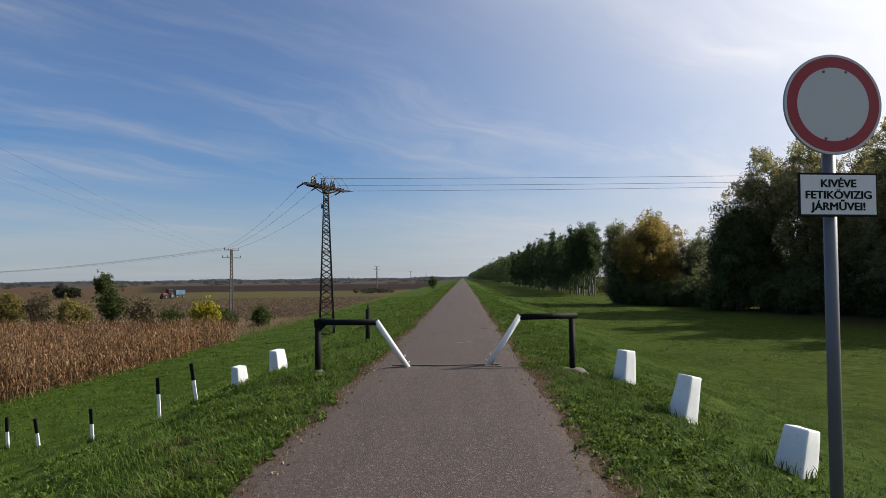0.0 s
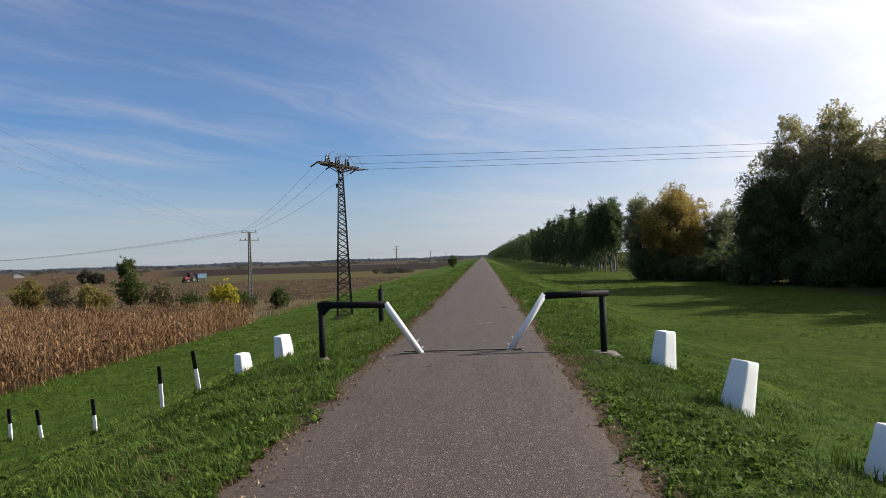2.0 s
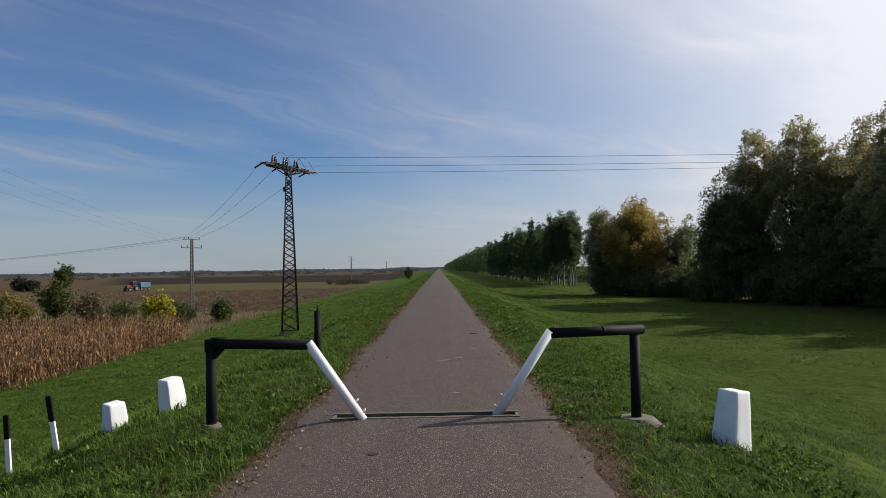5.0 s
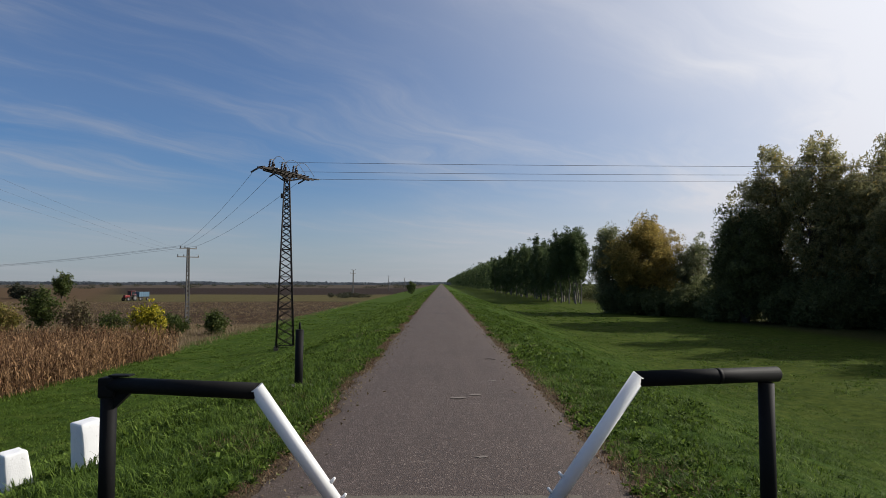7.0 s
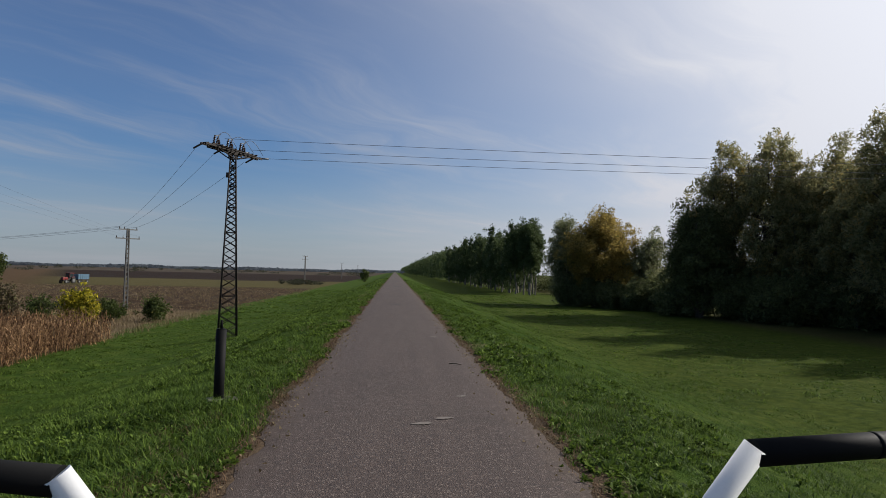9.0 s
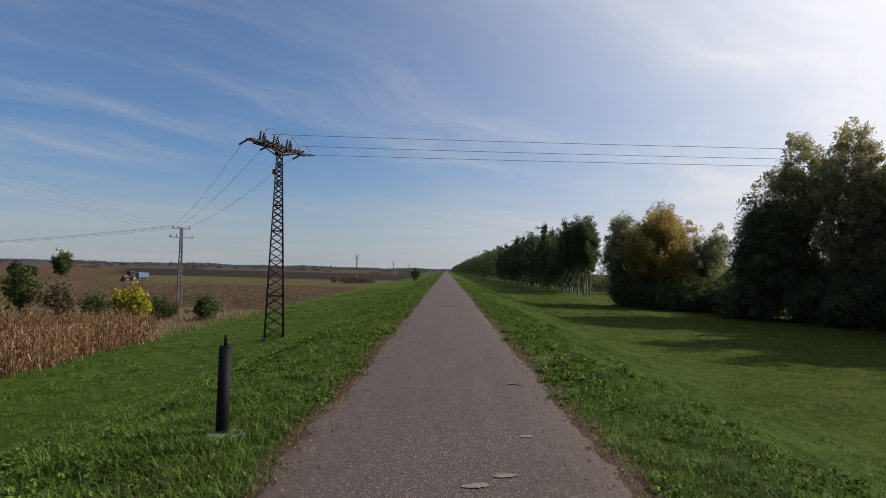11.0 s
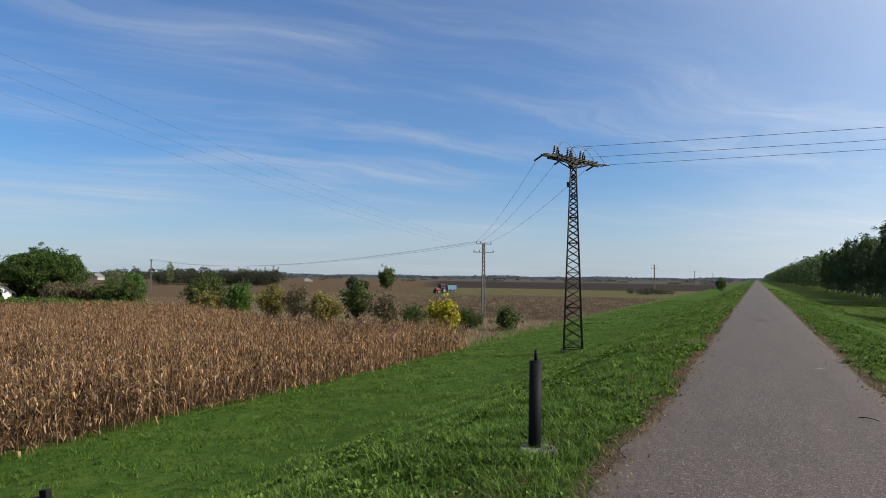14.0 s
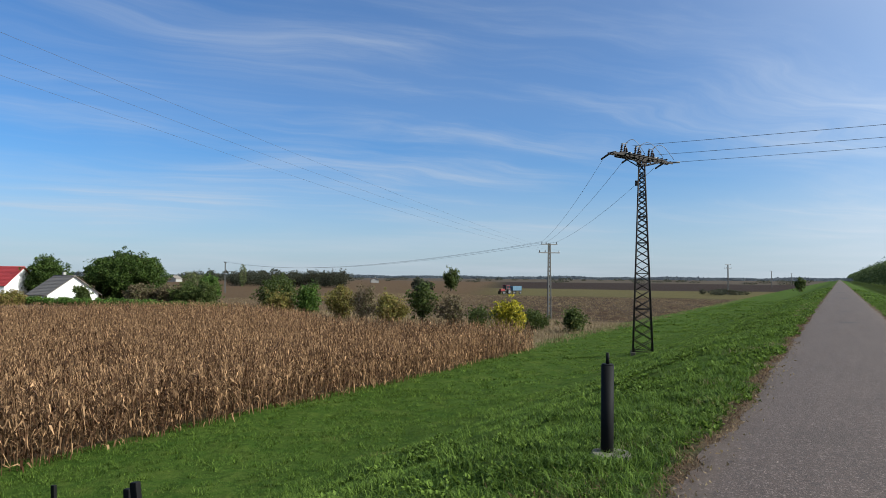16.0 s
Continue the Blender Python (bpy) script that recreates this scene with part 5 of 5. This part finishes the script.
# ---- grass, weeds, straw ----
def blades(name, label, x, y, h, w, mat, seed, bend=0.5, sink=0.01, simple=False):
    rng = np.random.default_rng(seed)
    n = len(x)
    z = gz(x, y) - sink
    a = rng.uniform(0, 2 * np.pi, n)
    d = np.stack([np.cos(a), np.sin(a), np.zeros(n)], 1)
    s = np.stack([-np.sin(a), np.cos(a), np.zeros(n)], 1) * (w * rng.uniform(0.6, 1.2, n))[:, None]
    hh = h * rng.uniform(0.5, 1.2, n)
    lean = hh * rng.uniform(0.15, 1.0, n) * bend
    base = np.stack([x, y, z], 1)
    mid = base + d * (lean * 0.35)[:, None] + np.array([0, 0, 1]) * (hh * 0.62)[:, None]
    tip = base + d * lean[:, None] * 1.2 + np.array([0, 0, 1]) * (hh * rng.uniform(0.7, 1.0, n))[:, None]
    if simple:
        v = np.stack([base - s, base + s, tip], 1).reshape(-1, 3)
        f = np.arange(n * 3).reshape(n, 3)
    else:
        v = np.stack([base - s, base + s, mid + s * 0.8, mid - s * 0.8, tip], 1).reshape(-1, 3)
        f = (np.arange(n)[:, None, None] * 5 + np.array([[0, 1, 2], [0, 2, 3], [3, 2, 4]])).reshape(-1, 3)
    return tagged(new(name, mesh_np(name, v, f, mat)), label, "grass", kind="stuff")


CLEAR = ((2.3, 10.02, 0.26), (-2.36, 16.05, 0.25), (-2.47, 10.0, 0.2), (3.1, 9.45, 0.2), (3.31, 6.95, 0.22), (3.6, 4.55, 0.24), (-4.86, 12.85, 0.2), (-3.9, 12.65, 0.2))


def scatter(rng, n, x0, x1, y0, y1, tuft=0.0, per=1):
    m = max(1, n // per)
    x, y = rng.uniform(x0, x1, m), rng.uniform(y0, y1, m)
    if per > 1:
        x, y = np.repeat(x, per), np.repeat(y, per)
        x, y = x + rng.normal(size=len(x)) * tuft, y + rng.normal(size=len(y)) * tuft
    ok = np.ones(len(x), bool)
    for cx, cy, cr in CLEAR:
        ok &= (x - cx) ** 2 + (y - cy) ** 2 > cr * cr
    x, y = x[ok], y[ok]
    return x, y


def verge(y, s):
    """How far from the road's middle the growth begins."""
    return 1.43 + 0.07 * (np.asarray(s) < 0) + 0.09 * np.sin(0.9 * y + s) + 0.07 * np.sin(2.1 * y + 2 * s + 1) + 0.05 * np.sin(4.7 * y + s)


def patchy(x, y):
    return 0.5 + 0.22 * np.sin(1.7 * x + 0.9 * y) + 0.2 * np.sin(0.8 * y - 2.1 * x + 2) + 0.16 * np.sin(4.1 * y + x) * np.sin(3.3 * x) + 0.14 * np.sin(7.3 * x - 2.9 * y)


def rosettes(name, label, x, y, size, mat, seed, k=14):
    """Low broad-leaved plants: leaves that rise from one root and arch outwards."""
    rng = np.random.default_rng(seed)
    size, lift = np.repeat(size * rng.uniform(0.6, 1.35, len(x)), k), np.repeat(rng.uniform(0.0, 0.045, len(x)), k)
    x, y = np.repeat(x, k), np.repeat(y, k)
    n = len(x)
    root = np.stack([x, y, gz(x, y) + lift * rng.uniform(0, 1, n)], 1)
    a = rng.uniform(0, 2 * np.pi, n)
    el = np.radians(rng.uniform(8, 75, n))
    d = np.stack([np.cos(a) * np.cos(el), np.sin(a) * np.cos(el), np.sin(el)], 1)
    side = np.stack([-np.sin(a), np.cos(a), rng.normal(size=n) * 0.4], 1)
    L = size * rng.uniform(0.6, 1.3, n)
    w = side * (L * rng.uniform(0.16, 0.3, n))[:, None]
    mid = root + d * (L * 0.6)[:, None]
    tip = root + d * L[:, None] - np.array([0, 0, 1]) * (L * rng.uniform(0.0, 0.35, n))[:, None]
    v = np.stack([root, mid + w, tip, mid - w], 1).reshape(-1, 3)
    f = (np.arange(n)[:, None, None] * 4 + np.array([[0, 1, 2], [0, 2, 3]])).reshape(-1, 3)
    return tagged(new(name, mesh_np(name, v, f, mat)), label, "weeds", kind="stuff")


def build_grass():
    rng = np.random.default_rng(4)
    zones = ((-8.0, -1.45, -1.5, 17.0, 95000, 0.078, 0.0036, False), (-18.65, -1.45, 11.0, 34.0, 190000, 0.088, 0.009, True), (-18.4, -1.45, 32.0, 75.0, 85000, 0.09, 0.018, True), (-18.6, -1.45, 70.0, 170.0, 42000, 0.13, 0.05, True),
             (1.45, 7.5, -1.5, 17.0, 85000, 0.055, 0.0036, False), (1.45, 13.0, 12.0, 34.0, 120000, 0.06, 0.008, True), (1.45, 26.0, 30.0, 80.0, 80000, 0.08, 0.018, True), (1.45, 22.0, 75.0, 150.0, 30000, 0.12, 0.05, True))
    for i, (x0, x1, y0, y1, n, h, w, simple) in enumerate(zones):
        x, y = scatter(rng, n, x0, x1, y0, y1, 0.045, 9)
        ok = np.abs(x) > verge(y, np.sign(x)) + 0.12 * rng.uniform(size=len(x)) * (x < 0)
        x, y = x[ok], y[ok]
        patch = 0.75 + 0.4 * np.sin(0.9 * x + 1.3) * np.sin(0.55 * y) + 0.25 * np.sin(2.3 * x - 1.9 * y) + 0.25 * np.sin(5.1 * x + 4.3 * y)
        blades("grass", "fresh green mown grass on the dike slope", x, y, h * np.clip(patch, 0.35, 1.5), w, GRASS, 200 + i, 1.3, simple=simple)
        x, y = scatter(rng, n // 6, x0, x1, y0, y1, 0.1 if y0 < 20 else 0.2, 45)
        ok = np.abs(x) > verge(y, np.sign(x)) + 0.1
        blades("grass_tufts", "taller darker grass tufts on the dike slope", x[ok], y[ok], np.full(ok.sum(), h * 1.6), w * 1.2, WEED, 210 + i, 1.3, simple=simple)
    # longer tufts beside the road
    for i, (s, y0, y1, n, h) in enumerate(((-1, -1.5, 22, 30000, 0.12), (1, -1.5, 22, 24000, 0.085), (-1, 20, 75, 14000, 0.13), (1, 20, 75, 14000, 0.11))):
        x, y = scatter(rng, n, 1.6, 3.2, y0, y1, 0.07, 26)
        ok = x > verge(y, s) + 0.05
        blades("verge_grass", "longer grass tufts along the road edge", s * x[ok], y[ok], np.full(ok.sum(), h), 0.005 if y0 < 10 else 0.013, GRASS, 220 + i, 1.7, simple=y0 > 10)
        x, y = scatter(rng, n // 12, 1.5, 2.6, y0, y1, 0.13, 50)
        ok = x > 1.4
        blades("dry_tufts", "yellowed dry grass tufts in the verge", s * x[ok], y[ok], np.full(ok.sum(), h * 0.8), 0.004 if y0 < 10 else 0.011, DRYGRASS, 250 + i, 1.9, simple=True)
    # withered runners between the growth and the asphalt
    for s, seed in ((-1, 230), (1, 231)):
        y = rng.uniform(-1.5, 45, 9000 if s < 0 else 6000)
        x = verge(y, s) + rng.normal(0.0, 0.09, len(y))
        ok = x > 1.36
        blades("dry_verge_grass", "withered brown grass along the asphalt edge", s * x[ok], y[ok], np.full(ok.sum(), 0.055), 0.0045, WITHERED, seed, 2.2)
    for k, (cx, cy) in enumerate(((-2.3, 3.4), (-2.9, 5.2), (-2.2, 7.4), (-2.7, 9.0), (-2.1, 12.3), (-2.4, 14.6), (1.75, 10.8), (1.8, 8.9))):
        x, y = rng.normal(cx, 0.24, 420), rng.normal(cy, 0.4, 420)
        blades("withered_patch", "withered brown patch in the verge grass", x, y, np.full(420, 0.075), 0.0045, WITHERED, 280 + k, 2.0)
    feet = [(a, b, rr) for a, b, rr in CLEAR[3:]] + [(k[0], k[1], 0.1) for k in STAKES]
    ang, fx, fy = rng.uniform(0, 2 * np.pi, 150), [], []
    for a, b, rr in feet:
        rad = rr * rng.uniform(0.85, 1.5, 150)
        fx.append(a + rad * np.cos(ang))
        fy.append(b + rad * np.sin(ang))
    fx, fy = np.concatenate(fx), np.concatenate(fy)
    blades("foot_grass", "uncut grass round the stones and stakes", fx, fy, np.full(len(fx), 0.17), 0.007, GRASS, 260, 0.7)
    # broad-leaved weeds
    for i, (sd, x1, y0, y1, n, size, need) in enumerate(((1, 4.6, -1.0, 19, 7200, 0.05, 0.42), (-1, 4.6, -1.0, 24, 7800, 0.056, 0.42), (1, 4.4, 19, 48, 4000, 0.085, 0.45), (-1, 5.0, 24, 52, 4000, 0.09, 0.45))):
        x, y = scatter(rng, n, 1.45, x1, y0, y1, 0.14, 5)
        ok = (x > verge(y, sd) - 0.02) & (patchy(sd * x, y) - 0.09 * (x - 1.5) + 0.12 * rng.normal(size=len(x)) > need)
        rosettes("broadleaf_weeds", "low broad-leaved weeds in the verge grass", sd * x[ok], y[ok], np.full(ok.sum(), size), WEED, 270 + i)
    x, y = scatter(rng, 2600, -9.0, -4.0, 8, 30, 0.2, 6)
    ok = patchy(x * 0.7, y * 0.6) > 0.6
    rosettes("broadleaf_weeds", "scattered low weeds on the dike slope", x[ok], y[ok], np.full(ok.sum(), 0.08), WEED, 276)
    # stems that stand out of the verge round the pipe bollard
    x, y = rng.normal(-2.55, 0.3, 900), rng.normal(15.75, 0.3, 900)
    ok = (x + 2.4) ** 2 + (y - 16.1) ** 2 > 0.3 ** 2
    blades("bollard_grass", "long uncut grass round the pipe bollard", x[ok], y[ok], np.full(ok.sum(), 0.15), 0.005, GRASS, 277, 1.2)
    # straw weeds between the maize and the stubble
    x, y = scatter(rng, 26000, -62, -18.6, 50.5, 80, 0.35, 9)
    ok = y > np.interp(x, [-62, -52, -34, -17], [66, 62, 50.5, 52])
    blades("straw_weeds", "pale dry weeds between maize and stubble", x[ok], y[ok], np.full(ok.sum(), 0.55), 0.02, DRYGRASS, 240, 0.8, simple=True)
    x, y = scatter(rng, 40000, -110, -18.8, 74, 170, 0.2, 4)
    blades("stubble", "short broken maize stubble", x, y, np.full(len(x), 0.28), 0.03, DRYGRASS, 241, 0.9, simple=True)


build_grass()


# ---- litter on the road ----
def build_litter():
    rng = np.random.default_rng(6)
    n = 2600
    x = np.where(rng.uniform(size=n) < 0.5, -1, 1) * np.abs(rng.normal(1.46, 0.17, n))
    y = rng.uniform(0, 30, n)
    c = np.stack([x, y, np.where(np.abs(x) < 1.36, 0.026, gz(x, y) + 0.02)], 1)
    tagged(new("fallen_leaves", leaf_cloud("fallen_leaves", c, rng.uniform(0.015, 0.04, n), DRYGRASS, rng, 1.4)), "brown fallen leaves along the road edge", "leaves", kind="stuff")
    st = new("stick", tube_mesh("stick", [([(0, 0, 0), (0.18, 0.02, 0.012), (0.4, -0.06, 0.0)], 0.012, 0.007)], BARK))
    st.scale = (0.62, 0.62, 0.62)
    st.location = (0.84, 18.95, 0.03)
    st.rotation_euler = (0, 0, -0.5)
    tagged(st, "thin brown stick lying on the asphalt", "stick")


build_litter()


def build_patches():
    """Worn spots in the asphalt: pale scuffs and dark sunken mends."""
    pale = surface("pale_asphalt_scuff", (0.11, 0.09, 0.076), (0.17, 0.145, 0.12), 8, 90, 0.9, 0.4, 0.004)
    dark = surface("dark_asphalt_mend", (0.011, 0.009, 0.008), (0.024, 0.019, 0.016), 6, 80, 0.9, 0.5, 0.006)
    rng = np.random.default_rng(9)
    for x, y, a, b, mat, label in PATCHES:
        n = 22
        vs = [(0, 0, 0)]
        for k in range(n):
            t = 2 * math.pi * k / n
            s = 1 + 0.22 * math.sin(2 * t + x) + 0.16 * rng.normal()
            vs.append((a * math.cos(t) * s, b * math.sin(t) * s, 0))
        ob = new("road_patch", mesh_of("road_patch", vs, [(0, 1 + k, 1 + (k + 1) % n) for k in range(n)], pale if mat else dark))
        ob.location = (x, y, 0.012 + 0.02 * (1 - (x / 1.4) ** 2) - 0.008 + 0.007)
        tagged(ob, label, "road patch", kind="structure")


PALE, MEND = "small pale scuff worn into the asphalt", "dark sunken mend across the asphalt"
PATCHES = ((0.18, 14.3, 0.1, 0.06, 1, PALE), (0.42, 14.57, 0.09, 0.055, 1, PALE), (0.83, 23.9, 0.08, 0.06, 1, PALE), (0.75, 15.9, 0.06, 0.05, 1, PALE),
           (-0.04, 39.8, 0.3, 0.28, 0, MEND), (-0.08, 50.6, 0.34, 0.4, 0, MEND), (0.05, 78.0, 0.4, 1.2, 0, MEND), (-0.2, 110.0, 0.5, 2.0, 0, MEND), (0.3, 11.2, 0.05, 0.035, 1, PALE), (-0.5, 8.4, 0.05, 0.04, 0, MEND))
build_patches()
